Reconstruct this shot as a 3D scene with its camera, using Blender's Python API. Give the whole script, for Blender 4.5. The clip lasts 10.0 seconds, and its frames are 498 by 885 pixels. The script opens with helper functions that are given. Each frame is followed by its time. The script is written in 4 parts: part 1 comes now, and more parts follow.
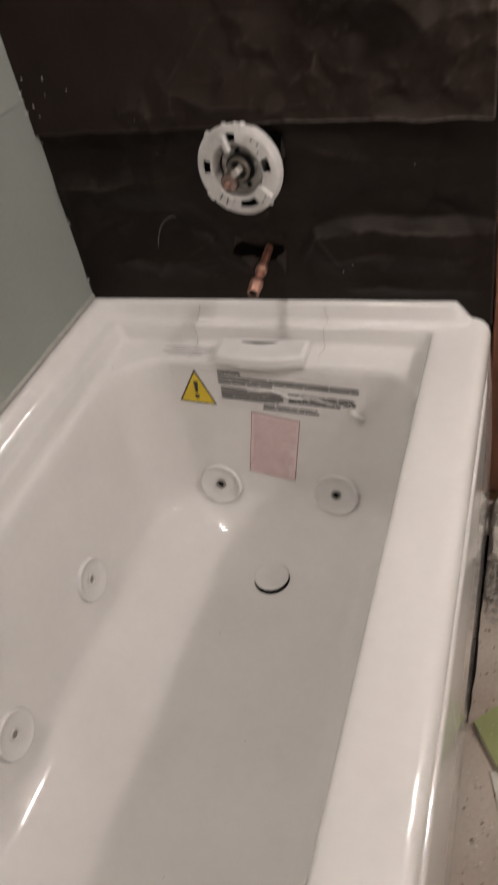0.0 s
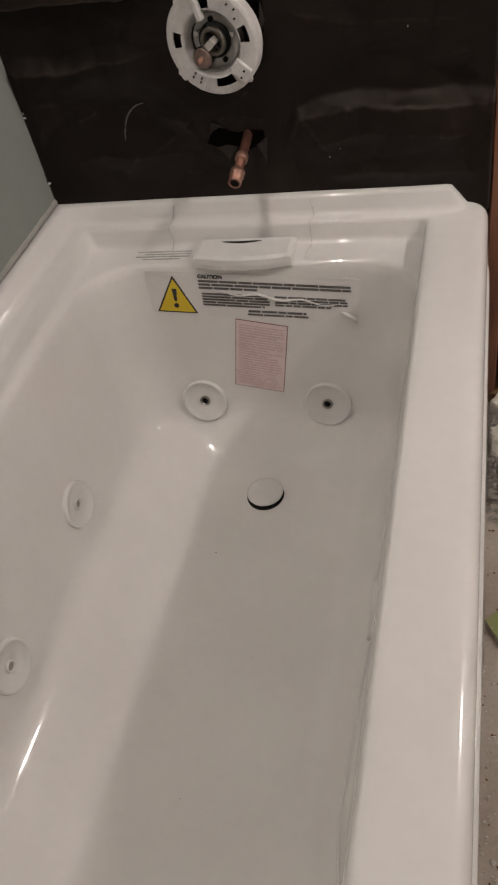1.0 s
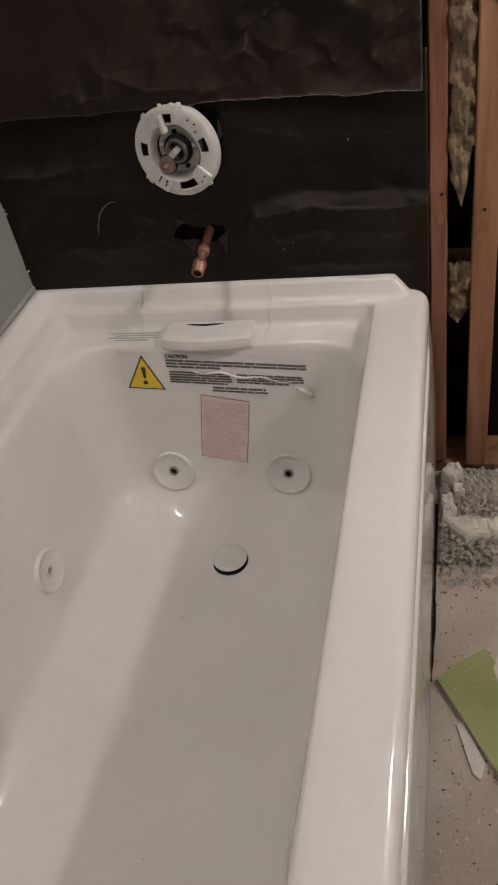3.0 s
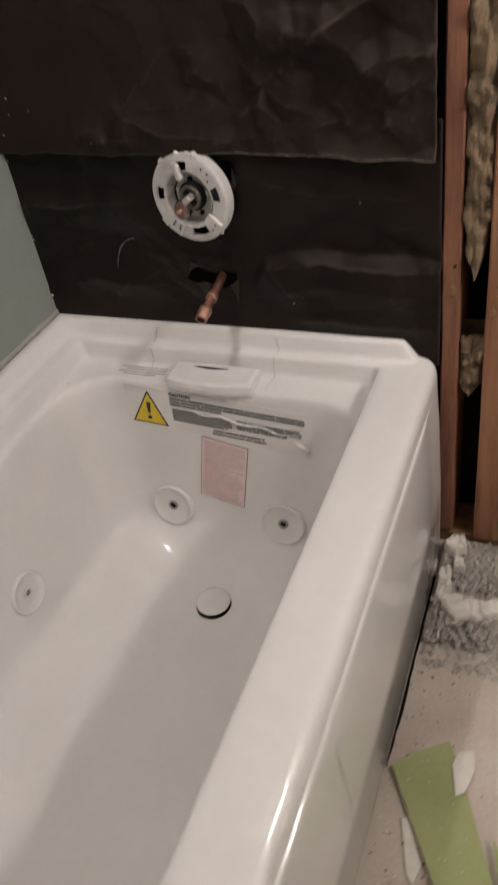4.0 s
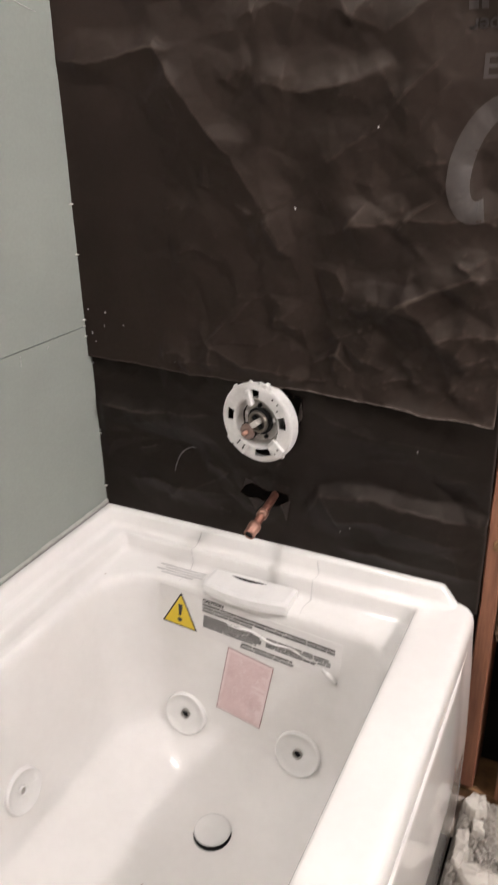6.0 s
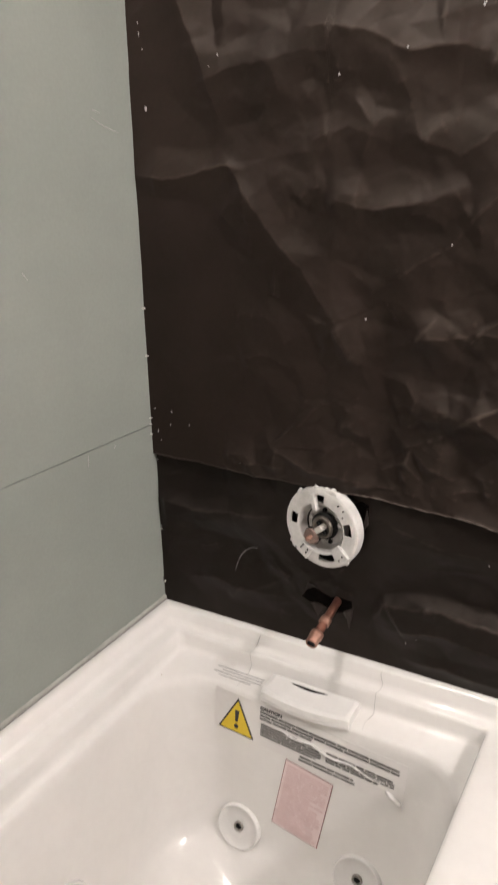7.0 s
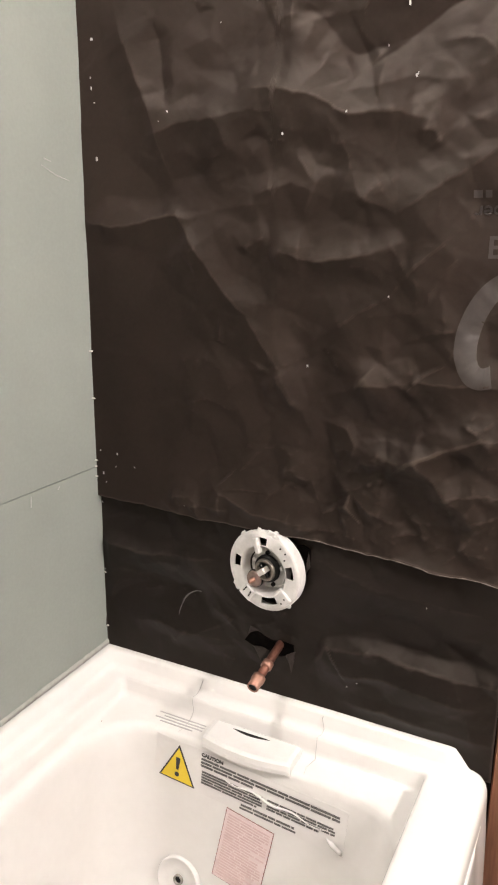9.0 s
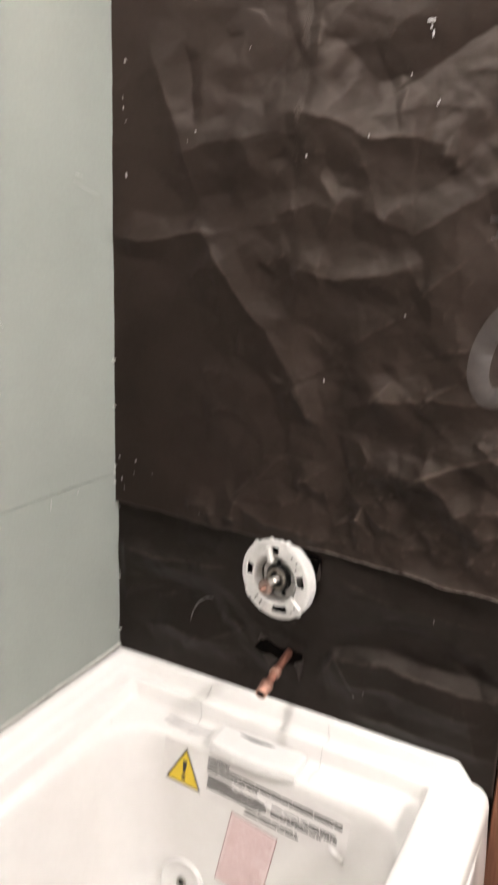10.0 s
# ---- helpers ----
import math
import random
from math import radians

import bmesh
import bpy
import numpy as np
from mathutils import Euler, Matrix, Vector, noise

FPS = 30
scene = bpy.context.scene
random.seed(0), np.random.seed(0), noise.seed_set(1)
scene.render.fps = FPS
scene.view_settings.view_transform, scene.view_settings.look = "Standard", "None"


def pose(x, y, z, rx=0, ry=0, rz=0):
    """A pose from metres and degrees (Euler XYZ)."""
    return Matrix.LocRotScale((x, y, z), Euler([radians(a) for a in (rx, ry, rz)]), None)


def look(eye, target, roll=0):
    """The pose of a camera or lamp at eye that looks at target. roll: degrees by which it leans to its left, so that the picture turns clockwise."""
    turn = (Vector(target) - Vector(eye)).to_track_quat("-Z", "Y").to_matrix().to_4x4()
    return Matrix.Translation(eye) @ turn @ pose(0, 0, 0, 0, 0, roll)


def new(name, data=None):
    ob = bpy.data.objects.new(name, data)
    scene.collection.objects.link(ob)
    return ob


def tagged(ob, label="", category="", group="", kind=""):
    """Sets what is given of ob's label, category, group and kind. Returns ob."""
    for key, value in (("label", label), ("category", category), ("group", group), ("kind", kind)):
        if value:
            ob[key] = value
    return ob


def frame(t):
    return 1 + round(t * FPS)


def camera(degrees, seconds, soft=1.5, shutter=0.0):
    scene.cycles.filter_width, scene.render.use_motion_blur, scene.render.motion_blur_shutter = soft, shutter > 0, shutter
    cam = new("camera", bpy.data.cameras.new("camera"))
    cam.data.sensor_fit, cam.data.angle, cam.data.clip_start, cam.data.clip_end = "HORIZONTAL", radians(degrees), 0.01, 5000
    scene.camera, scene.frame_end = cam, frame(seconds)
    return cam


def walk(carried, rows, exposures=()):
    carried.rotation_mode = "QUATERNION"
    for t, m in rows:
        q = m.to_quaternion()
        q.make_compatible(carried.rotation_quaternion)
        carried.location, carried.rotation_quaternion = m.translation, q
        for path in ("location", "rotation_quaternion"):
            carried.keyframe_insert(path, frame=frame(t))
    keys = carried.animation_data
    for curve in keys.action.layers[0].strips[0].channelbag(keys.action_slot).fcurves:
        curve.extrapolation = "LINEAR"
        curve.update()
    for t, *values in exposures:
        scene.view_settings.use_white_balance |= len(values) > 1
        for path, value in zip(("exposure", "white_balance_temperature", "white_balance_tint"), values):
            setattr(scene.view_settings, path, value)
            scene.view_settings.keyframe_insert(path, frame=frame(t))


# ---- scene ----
cam = camera(36.8, 10.0, soft=2.0, shutter=0.5)

PATH = [
    (0, (0.871, -1.203, 1.272), (0.197, 0.16, -0.028), -13.4),
    (0.5, (0.781, -1.224, 1.179), (0.19, 0.085, -0.213), -13.7),
    (1, (0.793, -1.214, 1.179), (0.234, 0.078, -0.241), -14.6),
    (1.5, (0.796, -1.208, 1.178), (0.287, 0.091, -0.256), -14.1),
    (2, (0.813, -1.21, 1.188), (0.33, 0.145, -0.201), -13.7),
    (2.5, (0.839, -1.252, 1.209), (0.314, 0.147, -0.12), -14.0),
    (2.7, (0.844, -1.266, 1.235), (0.351, 0.173, -0.063), -12.0),
    (3.8, (0.955, -1.193, 1.228), (0.267, 0.159, -0.075), -13.4),
    (4, (1.01, -1.14, 1.266), (0.274, 0.227, 0.005), -11.0),
    (4.5, (1.074, -1.125, 1.286), (0.214, 0.222, 0.083), -11.9),
    (5, (1.067, -1.147, 1.324), (0.155, 0.333, 0.334), -8.9),
    (5.2, (1.041, -1.172, 1.33), (0.105, 0.309, 0.367), -8.6),
    (6.3, (0.944, -1.152, 1.34), (0.126, 0.496, 0.557), 0.3),
    (6.5, (0.946, -1.141, 1.356), (0.083, 0.497, 0.599), 0.8),
    (7, (0.912, -1.145, 1.39), (-0.058, 0.471, 0.724), -1.9),
    (7.5, (0.948, -1.154, 1.389), (0.071, 0.572, 0.887), -2.1),
    (8, (0.953, -1.148, 1.382), (0.076, 0.567, 0.845), -0.8),
    (8.5, (0.952, -1.147, 1.385), (0.084, 0.576, 0.859), -0.9),
    (9, (0.937, -1.153, 1.389), (0.057, 0.557, 0.839), -0.1),
    (9.5, (0.938, -1.15, 1.414), (0.034, 0.603, 1.084), 0.5),
    (10, (0.951, -1.183, 1.395), (0.031, 0.516, 0.877), 1.4),
]
EXPOSURES = [
    (0, 0.46, 6420, 10), (0.5, 0.26, 6470, 9), (1.5, 0.18, 6490, 9), (2.5, 0.17, 6490, 9), (4.0, 0.40, 6420, 9), (4.5, 0.57, 6390, 9), (5.2, 1.02, 6240, 9),
    (6.5, 1.31, 6140, 9), (7.0, 1.12, 6340, 8), (8.0, 1.55, 6390, 8), (8.5, 1.63, 6440, 8), (9.0, 1.63, 6390, 8), (9.5, 1.97, 6440, 9), (10.0, 1.67, 6190, 7),
]
walk(cam, [(t, look(eye, target, roll)) for t, eye, target, roll in PATH], EXPOSURES)

from mathutils.geometry import delaunay_2d_cdt


# ---- world and lamps ----
world = bpy.data.worlds.new("world")
scene.world = world
world.use_nodes = True
world.node_tree.nodes["Background"].inputs[0].default_value = (0.02, 0.018, 0.016, 1)
world.node_tree.nodes["Background"].inputs[1].default_value = 0.3

# bulbs (x, y, z, strength): over the tub, and on the vanity wall across from it
BULBS_CEILING = [(0.17, -0.90, 2.625, 590.0)]
BULBS_VANITY = [(1.68, -0.31, 1.49, 238.0), (1.68, -0.39, 1.49, 238.0)]
BULB_TINT = (1.0, 0.90, 0.85)


# ---- materials ----
def mat_new(name):
    m = bpy.data.materials.new(name)
    m.use_nodes = True
    return m, m.node_tree.nodes, m.node_tree.links, m.node_tree.nodes["Principled BSDF"]


def surface(name, a, b, rough=(0.5, 0.7), scale=8.0, fine=90.0, bump=0.2, metal=0.0, dist=0.002, stretch=(1, 1, 1), coat=0.0, spec=0.5, spots=None):
    """Two colours mixed by noise at two scales, with roughness and bump."""
    m, n, l, p = mat_new(name)
    tc = n.new("ShaderNodeTexCoord")
    mp = n.new("ShaderNodeMapping")
    mp.inputs["Scale"].default_value = stretch
    l.new(tc.outputs["Object"], mp.inputs["Vector"])
    n1 = n.new("ShaderNodeTexNoise")
    n1.inputs["Scale"].default_value, n1.inputs["Detail"].default_value = scale, 6
    n2 = n.new("ShaderNodeTexNoise")
    n2.inputs["Scale"].default_value, n2.inputs["Detail"].default_value = fine, 4
    l.new(mp.outputs[0], n1.inputs["Vector"])
    l.new(mp.outputs[0], n2.inputs["Vector"])
    mul = n.new("ShaderNodeMath")
    mul.operation = "MULTIPLY_ADD"
    mul.inputs[1].default_value, mul.inputs[2].default_value = 0.35, 0.0
    l.new(n2.outputs["Fac"], mul.inputs[0])
    add = n.new("ShaderNodeMath")
    add.operation = "ADD"
    l.new(n1.outputs["Fac"], add.inputs[0])
    l.new(mul.outputs[0], add.inputs[1])
    ramp = n.new("ShaderNodeValToRGB")
    ramp.color_ramp.elements[0].position, ramp.color_ramp.elements[1].position = 0.45, 0.9
    ramp.color_ramp.elements[0].color, ramp.color_ramp.elements[1].color = (*a, 1), (*b, 1)
    l.new(add.outputs[0], ramp.inputs[0])
    colour = ramp.outputs[0]
    if spots:
        col, sc, size = spots
        vo = n.new("ShaderNodeTexVoronoi")
        vo.inputs["Scale"].default_value = sc
        l.new(mp.outputs[0], vo.inputs["Vector"])
        lt = n.new("ShaderNodeMath")
        lt.operation = "LESS_THAN"
        lt.inputs[1].default_value = size
        l.new(vo.outputs["Distance"], lt.inputs[0])
        mx = n.new("ShaderNodeMix")
        mx.data_type = "RGBA"
        l.new(lt.outputs[0], mx.inputs["Factor"])
        l.new(colour, mx.inputs["A"])
        mx.inputs["B"].default_value = (*col, 1)
        colour = mx.outputs["Result"]
    l.new(colour, p.inputs["Base Color"])
    mr = n.new("ShaderNodeMapRange")
    mr.inputs["To Min"].default_value, mr.inputs["To Max"].default_value = rough
    l.new(n1.outputs["Fac"], mr.inputs["Value"])
    l.new(mr.outputs[0], p.inputs["Roughness"])
    p.inputs["Metallic"].default_value = metal
    p.inputs["Coat Weight"].default_value = coat
    p.inputs["Specular IOR Level"].default_value = spec
    if bump:
        bp = n.new("ShaderNodeBump")
        bp.inputs["Strength"].default_value, bp.inputs["Distance"].default_value = bump, dist
        l.new(add.outputs[0], bp.inputs["Height"])
        l.new(bp.outputs[0], p.inputs["Normal"])
    return m


def glow(name, tint, strength):
    m, n, l, p = mat_new(name)
    p.inputs["Base Color"].default_value = (*tint, 1)
    p.inputs["Emission Color"].default_value = (*tint, 1)
    p.inputs["Emission Strength"].default_value = strength
    return m


ACRYLIC = surface("white_acrylic", (0.74, 0.725, 0.70), (0.80, 0.785, 0.76), (0.05, 0.09), 5, 60, 0.02, spec=0.5, dist=0.0006)
ACRYLIC_PART = surface("white_plastic", (0.72, 0.71, 0.69), (0.78, 0.77, 0.75), (0.22, 0.3), 20, 200, 0.03)
PAPER = surface("black_building_paper", (0.0122, 0.0080, 0.0064), (0.0205, 0.0137, 0.0111), (0.50, 0.60), 6, 120, 0.22, dist=0.001, spec=0.23)
PAPER_LOW = surface("black_building_paper_lower", (0.0058, 0.0042, 0.0036), (0.0115, 0.0084, 0.0071), (0.44, 0.54), 5, 110, 0.18, dist=0.001, spec=0.22)
GREENBOARD = surface("grey_green_gypsum_board", (0.262, 0.284, 0.259), (0.310, 0.334, 0.303), (0.7, 0.85), 3, 160, 0.12, dist=0.0008)
GYPSUM = surface("gypsum_core", (0.62, 0.60, 0.56), (0.75, 0.73, 0.69), (0.9, 0.95), 60, 300, 0.5)
DRYWALL = surface("plain_drywall", (0.45, 0.43, 0.415), (0.52, 0.50, 0.485), (0.8, 0.9), 4, 90, 0.1)
OLDWOOD = surface("old_red_fir", (0.135, 0.053, 0.030), (0.28, 0.122, 0.067), (0.55, 0.75), 9, 70, 0.3, stretch=(6, 6, 0.45))
TANWOOD = surface("old_tan_fir", (0.22, 0.098, 0.050), (0.36, 0.18, 0.10), (0.6, 0.8), 9, 70, 0.3, stretch=(6, 6, 0.45))
PALEWOOD = surface("pale_new_pine", (0.36, 0.235, 0.145), (0.50, 0.35, 0.235), (0.6, 0.75), 8, 80, 0.25, stretch=(0.5, 6, 6))
BOARDWOOD = surface("brown_sheathing_board", (0.13, 0.07, 0.03), (0.30, 0.17, 0.075), (0.65, 0.85), 7, 60, 0.3, stretch=(6, 6, 0.5))
# near-black backing colour; on the north wall it paints the stud cavity's shade
DARKCAV = surface("black_backing_and_cavity_shade", (0.006, 0.005, 0.0045), (0.018, 0.014, 0.011), (0.85, 0.95), 12, 90, 0.3, spec=0.1)
INSUL = surface("dirty_fibre_batt", (0.10, 0.068, 0.040), (0.25, 0.18, 0.11), (0.95, 1.0), 22, 220, 1.0, dist=0.006)
CONCRETE = surface("dusty_concrete", (0.42, 0.35, 0.285), (0.64, 0.575, 0.51), (0.75, 0.95), 5, 140, 0.35, dist=0.002)
MORTAR = surface("crumbled_grey_mortar", (0.31, 0.285, 0.25), (0.55, 0.515, 0.465), (0.9, 1.0), 30, 200, 0.8, dist=0.004)
PLASTER = surface("broken_white_plaster", (0.62, 0.58, 0.52), (0.78, 0.75, 0.69), (0.85, 0.95), 25, 160, 0.5)
LIME = surface("lime_green_board_face", (0.30, 0.335, 0.14), (0.38, 0.41, 0.20), (0.7, 0.85), 10, 120, 0.15, spots=((0.55, 0.56, 0.44), 70, 0.1))
COPPER = surface("tarnished_copper", (0.115, 0.050, 0.036), (0.26, 0.122, 0.088), (0.42, 0.65), 25, 120, 0.2, metal=0.85)
COPPER_RIM = surface("soldered_copper_fitting", (0.25, 0.125, 0.09), (0.42, 0.25, 0.19), (0.35, 0.55), 40, 120, 0.2, metal=0.7)
GUARD = surface("dusty_white_plastic_guard", (0.55, 0.535, 0.515), (0.74, 0.72, 0.70), (0.4, 0.6), 30, 160, 0.2, dist=0.001)
BRASS = surface("aged_brass", (0.11, 0.098, 0.085), (0.27, 0.245, 0.21), (0.3, 0.5), 30, 120, 0.2, metal=0.9)
STEEL = surface("grey_metal", (0.28, 0.26, 0.24), (0.45, 0.43, 0.40), (0.25, 0.45), 30, 120, 0.1, metal=0.9)
BLACK = surface("black_rubber", (0.006, 0.006, 0.006), (0.014, 0.013, 0.012), (0.5, 0.7), 20, 100, 0.1, spec=0.15)
YELLOW = surface("yellow_print", (0.72, 0.52, 0.02), (0.80, 0.60, 0.04), (0.35, 0.45), 20, 200, 0.02)
INK = surface("black_print", (0.02, 0.018, 0.02), (0.05, 0.045, 0.045), (0.4, 0.5), 20, 200, 0.0)
GREYINK = surface("grey_print", (0.08, 0.075, 0.073), (0.15, 0.143, 0.138), (0.4, 0.5), 60, 200, 0.0)
PINK = surface("pale_pink_paper", (0.72, 0.57, 0.56), (0.80, 0.68, 0.67), (0.22, 0.35), 14, 120, 0.05)
PINKINK = surface("dark_pink_print", (0.62, 0.45, 0.445), (0.70, 0.53, 0.52), (0.5, 0.6), 60, 200, 0.0)
PALEINK = surface("pale_grey_print", (0.36, 0.35, 0.34), (0.46, 0.45, 0.44), (0.4, 0.5), 60, 200, 0.0)
BOWL = surface("dusty_grey_plastic", (0.40, 0.385, 0.36), (0.58, 0.565, 0.54), (0.5, 0.7), 30, 160, 0.2)
FILM = surface("clear_sticker_film", (0.74, 0.72, 0.70), (0.80, 0.78, 0.76), (0.12, 0.2), 12, 80, 0.05)
WORN = surface("worn_paper_edge", (0.09, 0.075, 0.063), (0.18, 0.155, 0.135), (0.6, 0.75), 30, 160, 0.2, spec=0.2)
WORN_PAPER = surface("torn_paper_tongue", (0.020, 0.0155, 0.013), (0.040, 0.032, 0.027), (0.5, 0.65), 30, 160, 0.3, spec=0.2)
TEAR = surface("black_void_of_the_tear", (0.0015, 0.0012, 0.001), (0.004, 0.003, 0.0025), (0.95, 1.0), 30, 160, 0.3, spec=0.02)
FADED = surface("faded_roll_print", (0.018, 0.013, 0.0105), (0.029, 0.0215, 0.0175), (0.55, 0.65), 40, 200, 0.0)

NOTICE_EDGE = surface("dark_red_print", (0.22, 0.09, 0.085), (0.30, 0.13, 0.12), (0.5, 0.6), 60, 200, 0.0)
CAULK = surface("smeared_grey_caulk", (0.31, 0.31, 0.28), (0.43, 0.425, 0.39), (0.5, 0.7), 18, 120, 0.3)
STOPFACE = surface("pinkish_old_brass", (0.20, 0.135, 0.115), (0.34, 0.25, 0.215), (0.35, 0.5), 60, 200, 0.2, metal=0.6)
STEMWHITE = surface("bright_stem_metal", (0.55, 0.52, 0.48), (0.72, 0.69, 0.65), (0.25, 0.4), 60, 200, 0.1, metal=0.5)


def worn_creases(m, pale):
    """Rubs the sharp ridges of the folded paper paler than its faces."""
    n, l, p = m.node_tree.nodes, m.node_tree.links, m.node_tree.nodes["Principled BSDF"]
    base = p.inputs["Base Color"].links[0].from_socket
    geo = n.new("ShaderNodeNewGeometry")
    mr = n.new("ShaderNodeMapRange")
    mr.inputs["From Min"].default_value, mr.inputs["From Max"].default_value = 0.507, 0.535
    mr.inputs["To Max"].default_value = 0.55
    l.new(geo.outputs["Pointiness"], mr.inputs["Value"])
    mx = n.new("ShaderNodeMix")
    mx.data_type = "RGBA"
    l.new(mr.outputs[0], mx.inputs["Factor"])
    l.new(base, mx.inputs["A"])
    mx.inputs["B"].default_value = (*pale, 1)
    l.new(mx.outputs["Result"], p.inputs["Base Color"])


for m in (PAPER, PAPER_LOW):
    m.node_tree.nodes["Principled BSDF"].inputs["Specular Tint"].default_value = (1.0, 0.86, 0.76, 1)
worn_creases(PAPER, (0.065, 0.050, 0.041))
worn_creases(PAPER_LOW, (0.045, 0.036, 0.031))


# ---- mesh helpers ----
def part(name, bm, material, parent=None, label="", smooth=False):
    """One mesh object of a bmesh; under a parent it is a part of it."""
    me = bpy.data.meshes.new(name)
    bmesh.ops.recalc_face_normals(bm, faces=bm.faces[:])
    for f in bm.faces:
        f.smooth = smooth
    bm.to_mesh(me)
    bm.free()
    me.materials.append(material)
    ob = new(name, me)
    if parent is not None:
        ob.parent = parent
    if label:
        tagged(ob, label)
    return ob


def block(x0, x1, y0, y1, z0, z1, bevel=0.0, seg=2, bm=None):
    own = bm if bm is not None else bmesh.new()
    made = bmesh.ops.create_cube(own, size=1.0)["verts"]
    for v in made:
        v.co = Vector((x0 + (v.co.x + 0.5) * (x1 - x0), y0 + (v.co.y + 0.5) * (y1 - y0), z0 + (v.co.z + 0.5) * (z1 - z0)))
    if bevel:
        edges = list({e for v in made for e in v.link_edges})
        bmesh.ops.bevel(own, geom=edges, offset=bevel, segments=seg, affect="EDGES", profile=0.5)
    return own


def lathe(profile, segments=32, bm=None, m=Matrix.Identity(4)):
    """Turns (radius, height) pairs about z."""
    own = bm if bm is not None else bmesh.new()
    rings = []
    for r, h in profile:
        if r < 1e-6:
            rings.append([own.verts.new(m @ Vector((0, 0, h)))])
        else:
            rings.append([own.verts.new(m @ Vector((r * math.cos(a), r * math.sin(a), h))) for a in (2 * math.pi * k / segments for k in range(segments))])
    for a, b in zip(rings, rings[1:]):
        for k in range(segments):
            j = (k + 1) % segments
            if len(a) == 1 and len(b) > 1:
                own.faces.new((a[0], b[k], b[j]))
            elif len(b) == 1 and len(a) > 1:
                own.faces.new((a[k], a[j], b[0]))
            elif len(a) > 1:
                own.faces.new((a[k], a[j], b[j], b[k]))
    return own


def tube(points, radius, segments=10, bm=None, cap=True):
    """A round tube along points; radius may be a list."""
    own = bm if bm is not None else bmesh.new()
    pts = [Vector(p) for p in points]
    radii = radius if isinstance(radius, (list, tuple)) else [radius] * len(pts)
    rings = []
    for i, p in enumerate(pts):
        d = (pts[min(i + 1, len(pts) - 1)] - pts[max(i - 1, 0)]).normalized()
        side = d.cross(Vector((0.31, 0.2, 0.93))).normalized()
        up = d.cross(side)
        rings.append([own.verts.new(p + radii[i] * (math.cos(a) * side + math.sin(a) * up)) for a in (2 * math.pi * k / segments for k in range(segments))])
    for a, b in zip(rings, rings[1:]):
        for k in range(segments):
            j = (k + 1) % segments
            own.faces.new((a[k], a[j], b[j], b[k]))
    if cap:
        own.faces.new(rings[0][::-1])
        own.faces.new(rings[-1])
    return own


def prism(outline, y0, y1, bm=None):
    """Pushes an (x, z) outline from y0 to y1."""
    own = bm if bm is not None else bmesh.new()
    a = [own.verts.new((x, y0, z)) for x, z in outline]
    b = [own.verts.new((x, y1, z)) for x, z in outline]
    n = len(a)
    own.faces.new(a)
    own.faces.new(b[::-1])
    for k in range(n):
        own.faces.new((a[k], b[k], b[(k + 1) % n], a[(k + 1) % n]))
    return own


def slab(outline, z0, z1, bm=None):
    """Pushes an (x, y) outline from z0 to z1."""
    own = bm if bm is not None else bmesh.new()
    a = [own.verts.new((x, y, z0)) for x, y in outline]
    b = [own.verts.new((x, y, z1)) for x, y in outline]
    n = len(a)
    own.faces.new(a)
    own.faces.new(b[::-1])
    for k in range(n):
        own.faces.new((a[k], b[k], b[(k + 1) % n], a[(k + 1) % n]))
    return own


def lump(size, rng, sub=2, rough=0.3):
    """An uneven broken chunk about size across, at the origin."""
    bm = bmesh.new()
    bmesh.ops.create_icosphere(bm, subdivisions=sub, radius=0.5)
    off = Vector((rng.uniform(-50, 50), rng.uniform(-50, 50), rng.uniform(-50, 50)))
    for v in bm.verts:
        k = 1 + rough * 2.2 * noise.noise(v.co * 2.3 + off) + rough * 0.8 * noise.noise(v.co * 6 + off)
        c = v.co * k
        c = Vector(max(-0.42, min(0.42, q)) for q in c)
        v.co = Vector((c.x * size[0], c.y * size[1], c.z * size[2]))
    return bm


def empty(name, label, category, group=""):
    return tagged(new(name), label, category, group)


# ---- shell of the room ----
tagged(part("floor", block(-0.12, 1.80, -2.5, 0.16, -0.10, 0.0), CONCRETE), "dusty tan concrete slab floor with grit and stains", "floor", kind="structure")
tagged(part("ceiling", block(-0.12, 1.80, -2.5, 0.16, 2.72, 2.74), DRYWALL), "plain pale drywall ceiling", "ceiling", kind="structure")
tagged(part("wall_south", block(-0.12, 1.80, -2.6, -2.5, 0.0, 2.72), DRYWALL), "plain pale drywall wall", "wall", kind="structure")
tagged(part("wall_east", block(1.80, 1.90, -2.6, 0.16, 0.0, 2.72), DRYWALL), "plain pale drywall wall", "wall", kind="structure")
# the darkness between the studs is put into this wall's colour
tagged(part("wall_north", block(-0.12, 1.80, 0.105, 0.16, 0.0, 2.72), DARKCAV), "old sheathing behind the open studs, cavity shade put in its near-black colour", "wall", kind="structure")
wall_west = tagged(part("wall_west", block(-0.12, -0.016, -2.5, 0.105, 0.0, 2.72), DARKCAV), "framed wall behind the grey-green boards", "wall", kind="structure")


def ragged(y_end, z0, z1, seed, amp):
    rng = random.Random(seed)
    pts = []
    z = z0
    while z < z1:
        pts.append((y_end + rng.uniform(-amp, amp) * (1.0 if rng.random() < 0.75 else 2.6), z))
        z += rng.uniform(0.012, 0.05)
    pts.append((y_end, z1))
    return pts


# the west wall is out of plumb by this much a metre
LEAN = 0.0175


